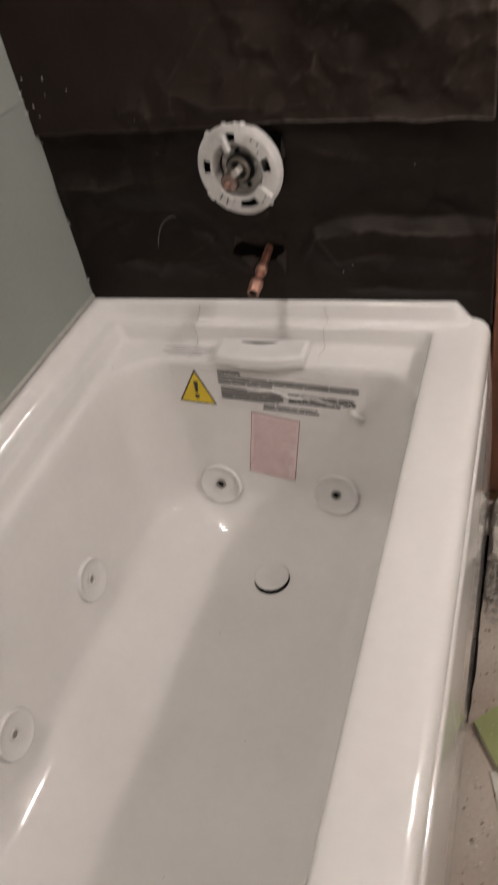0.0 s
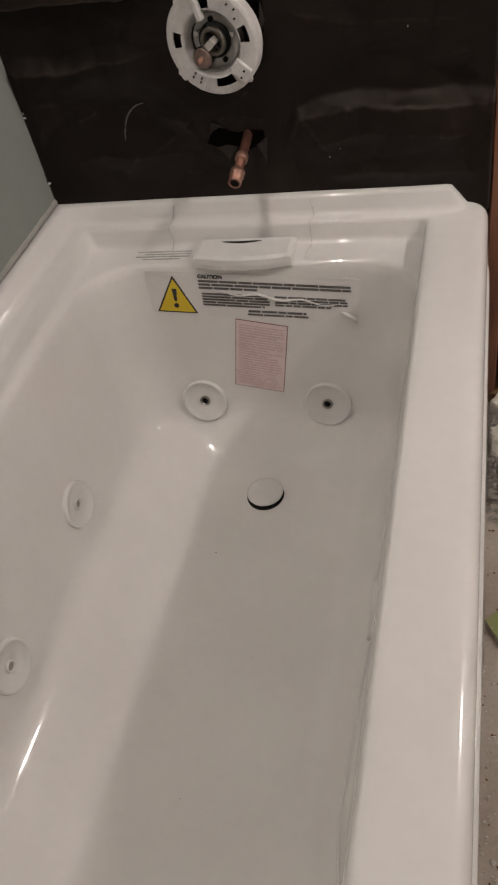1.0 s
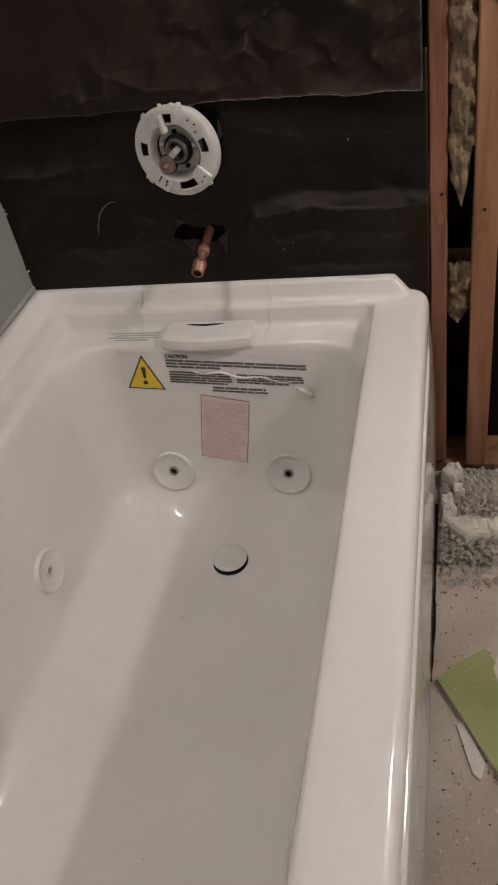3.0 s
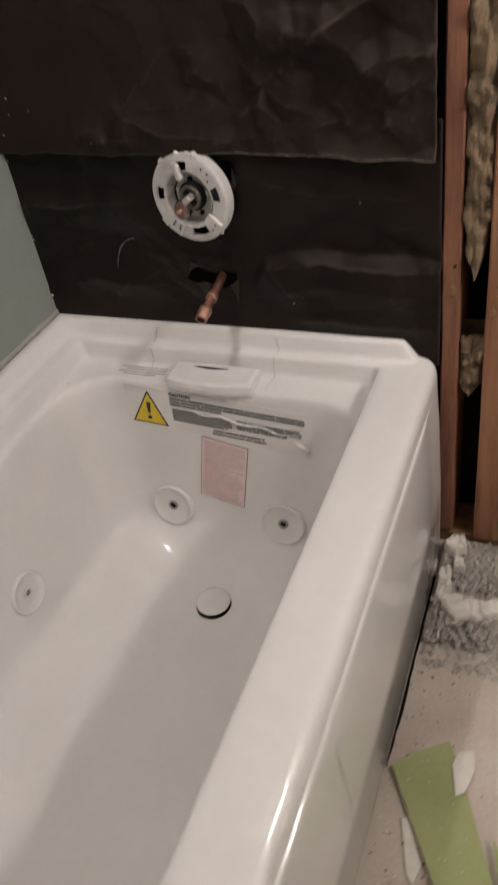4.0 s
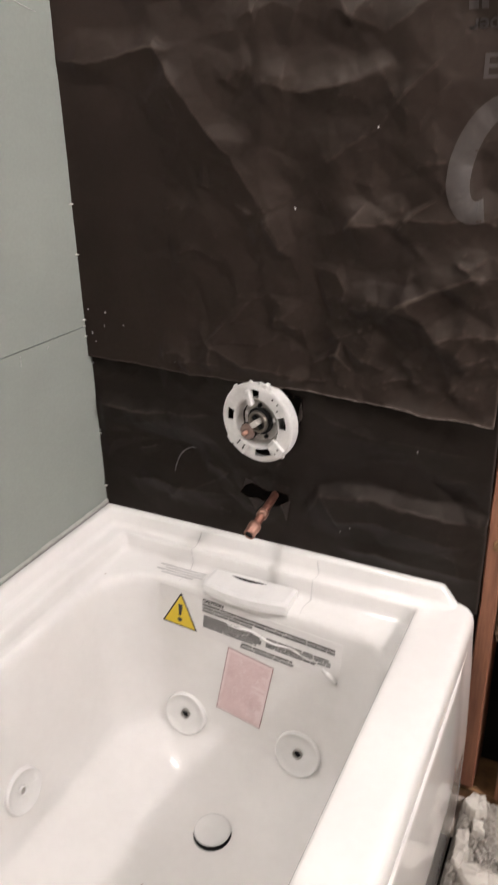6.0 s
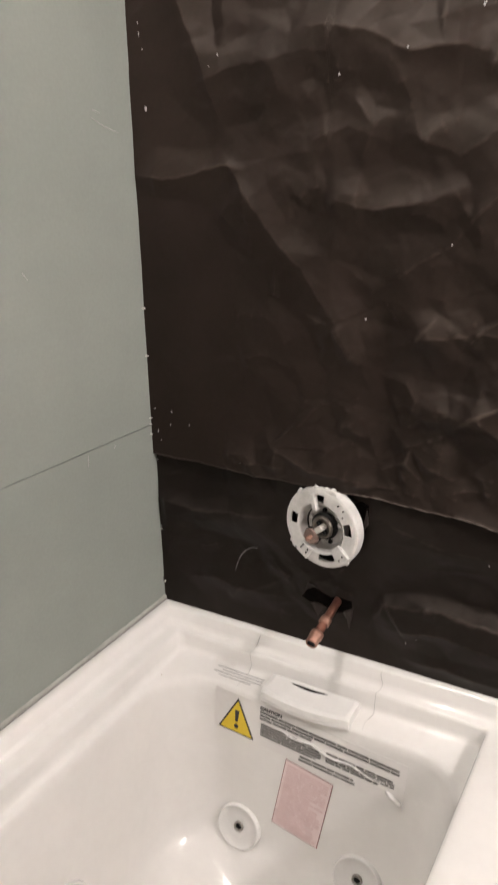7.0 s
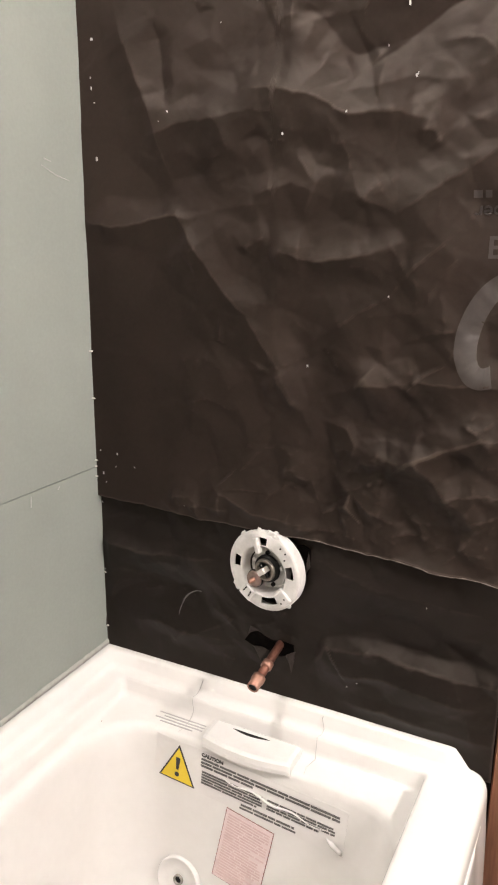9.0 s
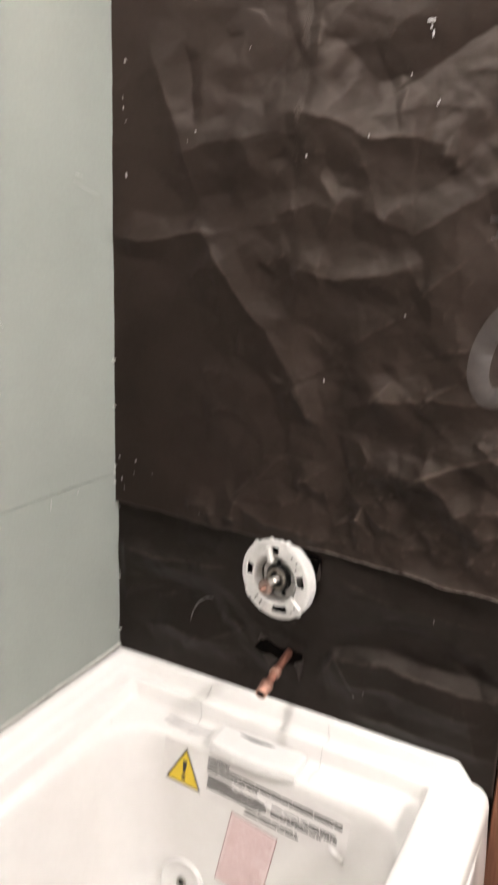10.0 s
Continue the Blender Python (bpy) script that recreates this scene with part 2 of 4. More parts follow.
def board(name, z0, z1, zc0, zc1, y_end, seed):
    """A gypsum board sheet on the west wall with a knife-cut, uneven end."""
    edge = ragged(y_end, z0, z1, seed, 0.0024)
    outline = edge + [(-2.5, zc1), (-2.5, zc0)]
    bm = bmesh.new()
    a = [bm.verts.new((-0.0155, y, z)) for y, z in outline]
    b = [bm.verts.new((LEAN * (z - 0.53), y, z)) for y, z in outline]
    n = len(a)
    bm.faces.new(a)
    bm.faces.new(b[::-1])
    for k in range(n):
        bm.faces.new((a[k], b[k], b[(k + 1) % n], a[(k + 1) % n]))
    bmesh.ops.triangulate(bm, faces=[f for f in bm.faces if len(f.verts) > 4])
    return part(name, bm, GREENBOARD, wall_west)


board("gypsum_board", 0.527, 0.9275, 0.527, 0.98, -0.003, 3)
board("gypsum_board", 0.929, 2.715, 0.9815, 2.715, -0.002, 5)

# smeared caulk between the tub lip and the foot of the board
bm = bmesh.new()
rows = []
for k in range(121):
    y = -0.004 - 1.49 * k / 120
    w = noise.noise(Vector((y * 23, 1.7, 0.2)))
    u = noise.noise(Vector((y * 61, 4.1, 0.9)))
    rows.append([bm.verts.new(q) for q in ((-0.010, y, 0.521), (0.004 + 0.0012 * u, y, 0.5208), (0.0035 + 0.0015 * w, y, 0.527), (0.0018, y, 0.530 + 0.003 * w + 0.002 * u), (-0.010, y, 0.536))])
for a, b in zip(rows, rows[1:]):
    for k in range(4):
        bm.faces.new((a[k], a[k + 1], b[k + 1], b[k]))
part("caulk_bead", bm, CAULK, wall_west, "smeared grey caulk along the tub lip", smooth=True)

# torn nubs along the cut end of the boards
nub = random.Random(8)
for z in (0.565, 0.692, 0.910, 0.931, 0.944, 1.071, 1.163):
    bm = lump((nub.uniform(0.005, 0.014), 0.006, nub.uniform(0.002, 0.006)), nub, 1)
    bmesh.ops.translate(bm, verts=bm.verts[:], vec=(LEAN * (z - 0.53) + 0.003, -0.006 if z < 0.86 else -0.021, z))
    part("torn_nub", bm, GYPSUM, wall_west)

for pts in (((-0.055, 1.470), (-0.09, 1.478), (-0.125, 1.492)), ((-0.10, 1.499), (-0.118, 1.503)), ((-0.204, 0.925), (-0.206, 0.905)), ((-0.128, 0.921), (-0.133, 0.916)), ((-0.30, 1.25), (-0.31, 1.262))):
    tagged(part("scuff_mark", tube([(0.0003 + LEAN * (z - 0.53), y, z) for y, z in pts], [0.0005 + 0.0008 * (k % 2) for k in range(len(pts))], 5), PALEINK), "small grey scuff on the grey-green board", "scuff", "board scuffs")


# ---- open framing beside the tub ----
def stud(x0, x1, y0, y1, z0, z1, material, label, seed):
    rng = random.Random(seed)
    bm = bmesh.new()
    n = 26
    rings = []
    for k in range(n + 1):
        z = z0 + (z1 - z0) * k / n
        dx, dy = 0.0014 * noise.noise(Vector((seed, 0, z * 5))), 0.0016 * noise.noise(Vector((0, seed, z * 6)))
        c = 0.003
        rings.append([bm.verts.new((x + dx, y + dy, z)) for x, y in ((x0 + c, y0), (x1 - c, y0), (x1, y0 + c), (x1, y1), (x0, y1), (x0, y0 + c))])
    for a, b in zip(rings, rings[1:]):
        for k in range(6):
            j = (k + 1) % 6
            bm.faces.new((a[k], a[j], b[j], b[k]))
    bm.faces.new(rings[0][::-1])
    bm.faces.new(rings[-1])
    ob = tagged(part("wall_stud", bm, material), label, "stud", "open wall studs")
    for _ in range(5):
        z, r = rng.uniform(0.5, 1.9), rng.uniform(0.005, 0.009)
        m = Matrix.Translation((rng.uniform(x0 + 0.010, x1 - 0.010), y0 - 0.0012, z)) @ Matrix.Rotation(math.radians(90), 4, "X") @ Matrix.Diagonal((0.8, 1.5, 1, 1))
        part("knot", lathe([(r, -0.004), (r * 0.9, 0.0006), (r * 0.5, 0.0010), (0.0, 0.0008)], 14, m=m), BOARDWOOD, ob, smooth=True)
    for z in (0.62, 1.31):
        m = Matrix.Translation(((x0 + x1) / 2 + rng.uniform(-0.006, 0.006), y0 - 0.001, z + rng.uniform(-0.05, 0.05))) @ Matrix.Rotation(math.radians(90), 4, "X")
        part("nail_head", lathe([(0.0028, -0.003), (0.0028, 0.0012), (0.0, 0.0016)], 10, m=m), BLACK, ob)
    return ob


stud(0.813, 0.8435, -0.001, 0.10, 0.04, 2.71, OLDWOOD, "reddish old fir stud at the edge of the paper", 2)
stud(0.887, 0.930, -0.002, 0.10, 0.03, 2.71, TANWOOD, "tan old fir stud beside the dark wall cavity", 7)
stud(1.20, 1.24, -0.002, 0.10, 0.03, 2.71, TANWOOD, "tan old fir stud on the bare wall", 9)
tagged(part("bottom_plate", block(0.0, 1.80, 0.004, 0.10, 0.0, 0.028, 0.002), BOARDWOOD), "dark dirty wooden bottom plate on the slab", "plate", kind="structure")


def batt(x0, x1, z0, z1, y, seed, tip):
    """A sagging torn strip of fibre insulation between studs."""
    bm = bmesh.new()
    nx, nz = 22, 110
    grid = []
    for k in range(nz + 1):
        w = k / nz
        z = z0 + (z1 - z0) * w
        half = (x1 - x0) / 2 * (min(1.0, 0.08 + (w / tip) ** 0.8) if w < tip else 1.0)
        mid = (x0 + x1) / 2 + 0.006 * noise.noise(Vector((seed, z * 9, 0)))
        row = []
        for i in range(nx + 1):
            u = i / nx * 2 - 1
            ed = 1 + 0.30 * noise.noise(Vector((seed * 3.1, z * 40, u))) + 0.2 * noise.noise(Vector((seed, z * 120, u)))
            x = max(0.8438, min(0.8868, mid + u * half * ed))
            bulge = 0.026 * (1 - u ** 4) + 0.016 * noise.noise(Vector((x * 50, z * 40, seed))) + 0.005 * noise.noise(Vector((x * 90, z * 60, seed))) + 0.006 * noise.noise(Vector((x * 200, z * 70, seed)))
            row.append(bm.verts.new((x, y - bulge, z)))
        grid.append(row)
    back = [[bm.verts.new((v.co.x, y + 0.03, v.co.z)) for v in row] for row in grid]
    for g, flip in ((grid, False), (back, True)):
        for r0, r1 in zip(g, g[1:]):
            for i in range(nx):
                q = (r0[i], r0[i + 1], r1[i + 1], r1[i])
                bm.faces.new(q[::-1] if flip else q)
    for r0, r1, b0, b1 in zip(grid, grid[1:], back, back[1:]):
        bm.faces.new((r0[0], r1[0], b1[0], b0[0]))
        bm.faces.new((r0[-1], b0[-1], b1[-1], r1[-1]))
    return tagged(part("insulation_batt", bm, INSUL, smooth=True), "torn dirty yellow-brown fibre insulation stuffed between studs", "insulation", "insulation in the wall")


batt(0.836, 0.895, 0.645, 1.35, 0.026, 1.3, 0.17)
batt(0.836, 0.895, 0.40, 0.53, 0.030, 4.1, 0.25)


# ---- black paper on the end wall ----
def facets(X, Z, box, cell, seed, squash=0.6):
    """Heights from -1 to 1 over flat triangular facets about one cell wide."""
    rng = random.Random(seed)
    x0, x1, z0, z1 = box[0] - cell, box[1] + cell, box[2] - cell, box[3] + cell
    cz = cell * squash
    pts, hs = [], []
    nx, nz = int((x1 - x0) / cell) + 2, int((z1 - z0) / cz) + 2
    for a in range(nx):
        for c in range(nz):
            pts.append(Vector((x0 + (a + rng.uniform(-0.48, 0.48)) * cell + 0.5 * cell * (c % 2), z0 + (c + rng.uniform(-0.48, 0.48)) * cz)))
            hs.append(rng.uniform(-1, 1))
    vs, _, tris, orig, _, _ = delaunay_2d_cdt(pts, [], [], 0, 1e-6)
    hv = [hs[o[0]] for o in orig]
    H = np.zeros_like(X)
    for a, c, d in tris:
        (ax, az), (bx, bz), (dx, dz) = vs[a], vs[c], vs[d]
        det = (bz - dz) * (ax - dx) + (dx - bx) * (az - dz)
        if abs(det) < 1e-10:
            continue
        i0, i1 = np.searchsorted(X[0], [min(ax, bx, dx) - 0.025, max(ax, bx, dx) + 0.025])
        if i1 <= i0:
            continue
        xs, zs = X[:, i0:i1], Z[:, i0:i1]
        u = ((bz - dz) * (xs - dx) + (dx - bx) * (zs - dz)) / det
        v = ((dz - az) * (xs - dx) + (ax - dx) * (zs - dz)) / det
        w = 1 - u - v
        inside = (u >= -1e-6) & (v >= -1e-6) & (w >= -1e-6)
        H[:, i0:i1] = np.where(inside, u * hv[a] + v * hv[c] + w * hv[d], H[:, i0:i1])
    return H


def folds(X, Z, creases):
    """Sharp ridges (or valleys) along bent lines: height, width of the flank above, width of the flank below, places (x, z)."""
    H = np.zeros_like(X)
    for a, up, down, line in creases:
        lens = [math.hypot(q[0] - p[0], q[1] - p[1]) for p, q in zip(line, line[1:])]
        total, run = sum(lens), 0.0
        best, D, S = np.full_like(X, 9.0), np.zeros_like(X), np.zeros_like(X)
        for (px, pz), (qx, qz), ln in zip(line, line[1:], lens):
            ux, uz = (qx - px) / ln, (qz - pz) / ln
            s = np.clip((X - px) * ux + (Z - pz) * uz, 0, ln)
            dist = np.hypot(X - px - s * ux, Z - pz - s * uz)
            side = -(X - px) * uz + (Z - pz) * ux
            near = dist < best
            best = np.where(near, dist, best)
            D = np.where(near, np.sign(side) * dist, D)
            S = np.where(near, run + s, S)
            run += ln
        D = D + 0.0012 * np.sin(S * 61 + a * 900) + 0.0006 * np.sin(S * 173 + up * 300)
        along = np.clip(np.minimum(S, total - S) / (0.22 * total), 0, 1)
        wide = (0.55 + 0.45 * along) * (1 + 0.35 * np.sin(X * 31 + up * 700) * np.sin(Z * 37 + down * 500))
        H += a * along * np.where(D > 0, np.clip(1 - D / (1.5 * up * wide), 0, 1), np.clip(1 + D / (1.5 * down * wide), 0, 1)) ** 1.4
    return H


SURFACES = {}


def paper_sheet(name, x0, x1, y, step, creases, layers, edge_bottom, top, lift, amount, material, label, low=0.0225, fold_gain=1.0, foot=-9.0):
    nx = int((x1 - x0) / step)
    zmin, zmax = min(p[1] for p in edge_bottom), max(p[1] for p in top)
    nz = int((zmax - zmin) / step)
    X, W = np.meshgrid(np.linspace(x0, x1, nx + 1), np.linspace(0, 1, nz + 1))
    zb = np.interp(X, [p[0] for p in edge_bottom], [p[1] for p in edge_bottom])
    zb = zb + 0.0008 * np.sin(X * 70) + 0.0004 * np.sin(X * 171)
    zt = np.interp(X, [p[0] for p in top], [p[1] for p in top])
    Z = zb + (zt - zb) * W
    H = folds(X, Z, creases) * fold_gain
    mask = amount(X, Z)
    for k, (cell, amp, squash) in enumerate(layers):
        H += amp * mask * facets(X + 0.004 * np.sin(Z * 27 + k), Z, (x0, x1, zmin, zmax), cell, 31 + 7 * k + nx, squash)
    H += np.interp(X, [p[0] for p in lift], [p[1] for p in lift]) * np.exp(-np.maximum(Z - zb, 0) / 0.032)
    H = H * np.clip((Z - foot) / 0.05, 0, 1)
    Y = y - np.maximum(H * np.clip(X / 0.025, 0, 1), -low)
    verts = np.stack([X, Y, Z], -1).reshape(-1, 3)
    n = verts.shape[0]
    idx = np.arange(n).reshape(nz + 1, nx + 1)
    front = np.stack([idx[:-1, :-1], idx[:-1, 1:], idx[1:, 1:], idx[1:, :-1]], -1).reshape(-1, 4)
    faces = front.tolist() + (front[:, ::-1] + n).tolist()
    rim = idx[0].tolist() + idx[1:, -1].tolist() + idx[-1, -2::-1].tolist() + idx[-2:0:-1, 0].tolist()
    for a, c in zip(rim, rim[1:] + rim[:1]):
        faces.append((c, a, a + n, c + n))
    me = bpy.data.meshes.new(name)
    me.from_pydata(np.concatenate([verts, verts + np.array([0, 0.0012, 0])]).tolist(), [], faces)
    me.polygons.foreach_set("use_smooth", [True] * len(me.polygons))
    me.materials.append(material)
    SURFACES[name] = (X, Y, Z)
    return tagged(new(name, me), label, "building paper", "paper on the end wall")


def paper_y(x, z):
    X, Y, Z = SURFACES["upper_paper_sheet" if z > 0.864 else "lower_paper_sheet"]
    i = int(np.argmin(np.abs(X[0] - x)))
    return float(Y[int(np.argmin(np.abs(Z[:, i] - z))), i])


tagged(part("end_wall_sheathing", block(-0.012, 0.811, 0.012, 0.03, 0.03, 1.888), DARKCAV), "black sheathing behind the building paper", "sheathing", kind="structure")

crinkle_low = random.Random(71)
LOW_CREASES = [
    (-0.0045, 0.050, 0.030, [(0.462, 0.595), (0.500, 0.672), (0.60, 0.690), (0.71, 0.678), (0.86, 0.674)]),
    (0.0068, 0.017, 0.060, [(0.470, 0.590), (0.507, 0.652), (0.60, 0.668), (0.71, 0.656), (0.86, 0.652)]),
    (0.0050, 0.030, 0.050, [(0.50, 0.600), (0.62, 0.622), (0.80, 0.606)]),
    (0.0060, 0.020, 0.060, [(-0.02, 0.772), (0.10, 0.762), (0.29, 0.778)]),
    (-0.0040, 0.040, 0.040, [(0.02, 0.700), (0.13, 0.712), (0.22, 0.690), (0.27, 0.640)]),
    (0.0040, 0.040, 0.030, [(0.10, 0.62), (0.20, 0.60), (0.33, 0.61)]),
    (0.0050, 0.050, 0.050, [(0.47, 0.83), (0.58, 0.795), (0.80, 0.775)]),
    (0.0045, 0.020, 0.030, [(0.52, 0.545), (0.62, 0.552), (0.84, 0.540)]),
]
for k in range(26):
    cx, cz = crinkle_low.uniform(0.02, 0.78), crinkle_low.uniform(0.53, 0.80)
    turn, ln = crinkle_low.uniform(-0.9, 0.9), crinkle_low.uniform(0.03, 0.11)
    LOW_CREASES.append((crinkle_low.uniform(0.0006, 0.0016), 0.010, 0.018, [(cx, cz), (cx + ln * math.cos(turn), cz + ln * math.sin(turn))]))
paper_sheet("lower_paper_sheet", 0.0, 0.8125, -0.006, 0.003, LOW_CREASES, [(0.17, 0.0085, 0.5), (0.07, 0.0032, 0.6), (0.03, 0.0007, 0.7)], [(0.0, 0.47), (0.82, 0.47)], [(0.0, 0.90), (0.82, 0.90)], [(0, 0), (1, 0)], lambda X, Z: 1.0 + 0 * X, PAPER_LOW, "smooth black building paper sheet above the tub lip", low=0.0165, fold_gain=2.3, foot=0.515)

# long folds of the upper sheet, from the corner towards the studs
HIGH_CREASES = [
    (0.0075, 0.030, 0.030, [(0.010, 1.404), (0.085, 1.391), (0.215, 1.412), (0.25, 1.40)]),
    (0.0085, 0.055, 0.045, [(0.19, 1.45), (0.215, 1.412), (0.289, 1.311), (0.351, 1.246), (0.405, 1.172), (0.454, 1.089), (0.48, 1.03)]),
    (0.0060, 0.050, 0.040, [(0.095, 1.76), (0.112, 1.704), (0.181, 1.543), (0.215, 1.43)]),
    (-0.0050, 0.018, 0.040, [(0.175, 1.72), (0.185, 1.66), (0.199, 1.58)]),
    (0.0060, 0.040, 0.060, [(0.150, 1.535), (0.22, 1.555), (0.358, 1.568), (0.43, 1.56)]),
    (0.0095, 0.045, 0.040, [(0.33, 1.60), (0.409, 1.596), (0.470, 1.578), (0.525, 1.551), (0.60, 1.552), (0.66, 1.53)]),
]
HIGH_CREASES += [
    (-0.0085, 0.050, 0.055, [(0.41, 1.75), (0.470, 1.685), (0.522, 1.634), (0.584, 1.641), (0.718, 1.712), (0.83, 1.78)]),
    (-0.0070, 0.040, 0.120, [(0.402, 1.95), (0.405, 1.831), (0.409, 1.664), (0.412, 1.58)]),
    (0.0055, 0.030, 0.030, [(0.39, 1.362), (0.474, 1.337), (0.568, 1.353), (0.62, 1.371)]),
    (0.0110, 0.075, 0.095, [(0.455, 1.195), (0.477, 1.216), (0.598, 1.289), (0.640, 1.335), (0.735, 1.420)]),
    (0.0080, 0.060, 0.045, [(0.49, 1.56), (0.517, 1.509), (0.547, 1.436), (0.602, 1.41), (0.680, 1.455), (0.80, 1.53)]),
    (0.0045, 0.050, 0.045, [(0.700, 1.36), (0.676, 1.30), (0.690, 1.221), (0.735, 1.175)]),
    (0.0080, 0.045, 0.040, [(0.49, 1.120), (0.56, 1.148), (0.649, 1.159), (0.751, 1.161), (0.83, 1.15)]),
]
HIGH_CREASES += [
    (0.0095, 0.035, 0.045, [(0.550, 1.018), (0.60, 1.026), (0.655, 1.036), (0.748, 1.082), (0.83, 1.081)]),
    (0.0060, 0.040, 0.030, [(0.630, 1.055), (0.655, 1.036), (0.693, 0.991), (0.72, 0.95)]),
    (0.0075, 0.030, 0.040, [(0.675, 0.970), (0.72, 0.984), (0.77, 0.996), (0.83, 0.985)]),
    (0.0060, 0.025, 0.025, [(0.225, 0.884), (0.265, 0.892), (0.315, 0.889)]),
    (0.0055, 0.040, 0.030, [(0.490, 1.015), (0.503, 0.997), (0.565, 0.938), (0.63, 0.912)]),
    (0.0075, 0.040, 0.030, [(0.268, 0.960), (0.283, 0.928), (0.365, 0.895), (0.486, 0.884)]),
    (0.0045, 0.030, 0.020, [(0.40, 1.165), (0.417, 1.134), (0.449, 1.088)]),
    (0.0060, 0.040, 0.040, [(0.50, 1.43), (0.43, 1.46), (0.36, 1.44)]),
    (0.0065, 0.050, 0.035, [(0.56, 1.80), (0.66, 1.775), (0.80, 1.80)]),
]
# small sharp crinkles, thickest towards the open studs and the lower edge
crinkle = random.Random(57)
for k in range(84):
    cx = 0.82 - 0.66 * crinkle.random() ** 1.4
    cz = 0.88 + 0.98 * crinkle.random() ** 1.9
    turn, ln = crinkle.uniform(-0.9, 0.9), crinkle.uniform(0.035, 0.12)
    mid = (cx + ln * 0.5 * math.cos(turn + 0.3), cz + ln * 0.5 * math.sin(turn + 0.3))
    HIGH_CREASES.append((crinkle.uniform(0.0012, 0.0034), crinkle.uniform(0.016, 0.040), crinkle.uniform(0.016, 0.040), [(cx, cz), mid, (cx + ln * math.cos(turn), cz + ln * math.sin(turn))]))


def crumple(X, Z):
    """How strongly the upper sheet is crumpled: weak by the corner, strong low down by the studs, none at the valve."""
    low = 0.85 + 0.75 * np.clip((1.20 - Z) / 0.2, 0, 1) * np.clip((X - 0.30) / 0.2, 0, 1)
    return low * (0.25 + 0.75 * np.clip((X - 0.10) / 0.36, 0, 1)) * (1 - 0.85 * np.exp(-(((X - 0.397) / 0.11) ** 2 + ((Z - 0.855) / 0.06) ** 2)))


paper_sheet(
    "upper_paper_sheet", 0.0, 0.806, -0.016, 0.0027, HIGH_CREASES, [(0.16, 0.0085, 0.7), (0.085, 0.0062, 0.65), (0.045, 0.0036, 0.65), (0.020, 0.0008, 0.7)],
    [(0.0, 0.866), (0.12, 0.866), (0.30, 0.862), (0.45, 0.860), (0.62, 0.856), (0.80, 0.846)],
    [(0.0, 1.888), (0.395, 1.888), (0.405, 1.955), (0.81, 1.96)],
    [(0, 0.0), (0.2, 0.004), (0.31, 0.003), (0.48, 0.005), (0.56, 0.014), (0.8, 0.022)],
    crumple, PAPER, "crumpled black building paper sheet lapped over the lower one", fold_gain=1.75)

# the worn, paler lower edge of the upper sheet
X, Y, Z = SURFACES["upper_paper_sheet"]
rim_line = [(float(X[0, i]), float(Y[0, i]) + 0.0003, float(Z[0, i]) + 0.0004) for i in range(X.shape[1]) if X[0, i] > 0.42]
part("worn_edge", tube(rim_line, [0.0008 + 0.0004 * math.sin(k * 0.7) * math.sin(k * 0.23) for k in range(len(rim_line))], 6), WORN, bpy.data.objects["upper_paper_sheet"], "worn pale paper edge", smooth=True)

# faint roll print on the paper
roll_print = empty("roll_print", "faded tan roll print upside down on the black paper", "print")


def print_on_paper(name, grid):
    """Thin ink laid on the upper sheet over a grid of (x, z) places."""
    bm = bmesh.new()
    rows = [[bm.verts.new((x, paper_y(x, z) - 0.0010, z)) for x, z in row] for row in grid]
    for a, b in zip(rows, rows[1:]):
        for k in range(len(a) - 1):
            bm.faces.new((a[k], a[k + 1], b[k + 1], b[k]))
    return part(name, bm, FADED, roll_print, smooth=True)


def print_block(x0, x1, z0, z1):
    nx, nz = max(2, int((x1 - x0) / 0.004)), max(2, int((z1 - z0) / 0.004))
    print_on_paper("print_bar", [[(x0 + (x1 - x0) * i / nx, z0 + (z1 - z0) * j / nz) for i in range(nx + 1)] for j in range(nz + 1)])


# a large slanted ring of the printed mark, and lines of lettering above it
lean = math.radians(-16)
print_on_paper("printed_ring", [[(min(0.802, 0.757 + (0.052 - w) * math.cos(q) * math.cos(lean) - (0.088 - w) * math.sin(q) * math.sin(lean)), 1.243 + (0.052 - w) * math.cos(q) * math.sin(lean) + (0.088 - w) * math.sin(q) * math.cos(lean)) for w in (0.0, 0.008, 0.016, 0.024, 0.032)] for q in [math.radians(k) for k in range(38, 300, 3)]])
for x0, x1, z0, z1 in ((0.738, 0.744, 1.347, 1.378), (0.744, 0.757, 1.347, 1.352), (0.744, 0.755, 1.360, 1.365), (0.744, 0.757, 1.373, 1.378), (0.764, 0.770, 1.347, 1.378), (0.770, 0.782, 1.347, 1.352), (0.770, 0.782, 1.373, 1.378), (0.788, 0.794, 1.347, 1.378), (0.712, 0.724, 1.430, 1.440), (0.728, 0.737, 1.430, 1.440), (0.748, 0.757, 1.430, 1.440), (0.761, 0.772, 1.430, 1.440), (0.776, 0.788, 1.430, 1.440), (0.748, 0.758, 1.455, 1.468), (0.763, 0.772, 1.455, 1.468), (0.779, 0.795, 1.455, 1.468)):
    print_block(x0, x1, z0, z1)
text = bpy.data.curves.new("roll_word", "FONT")
text.body, text.size, text.extrude, text.offset = "Paper", 0.027, 0.0001, 0.0004
word = new("roll_word", text)
word_mesh = bpy.data.meshes.new_from_object(word.evaluated_get(bpy.context.evaluated_depsgraph_get()))
bpy.data.objects.remove(word)
word = new("roll_word", word_mesh)
word_mesh.materials.clear()
word_mesh.materials.append(FADED)
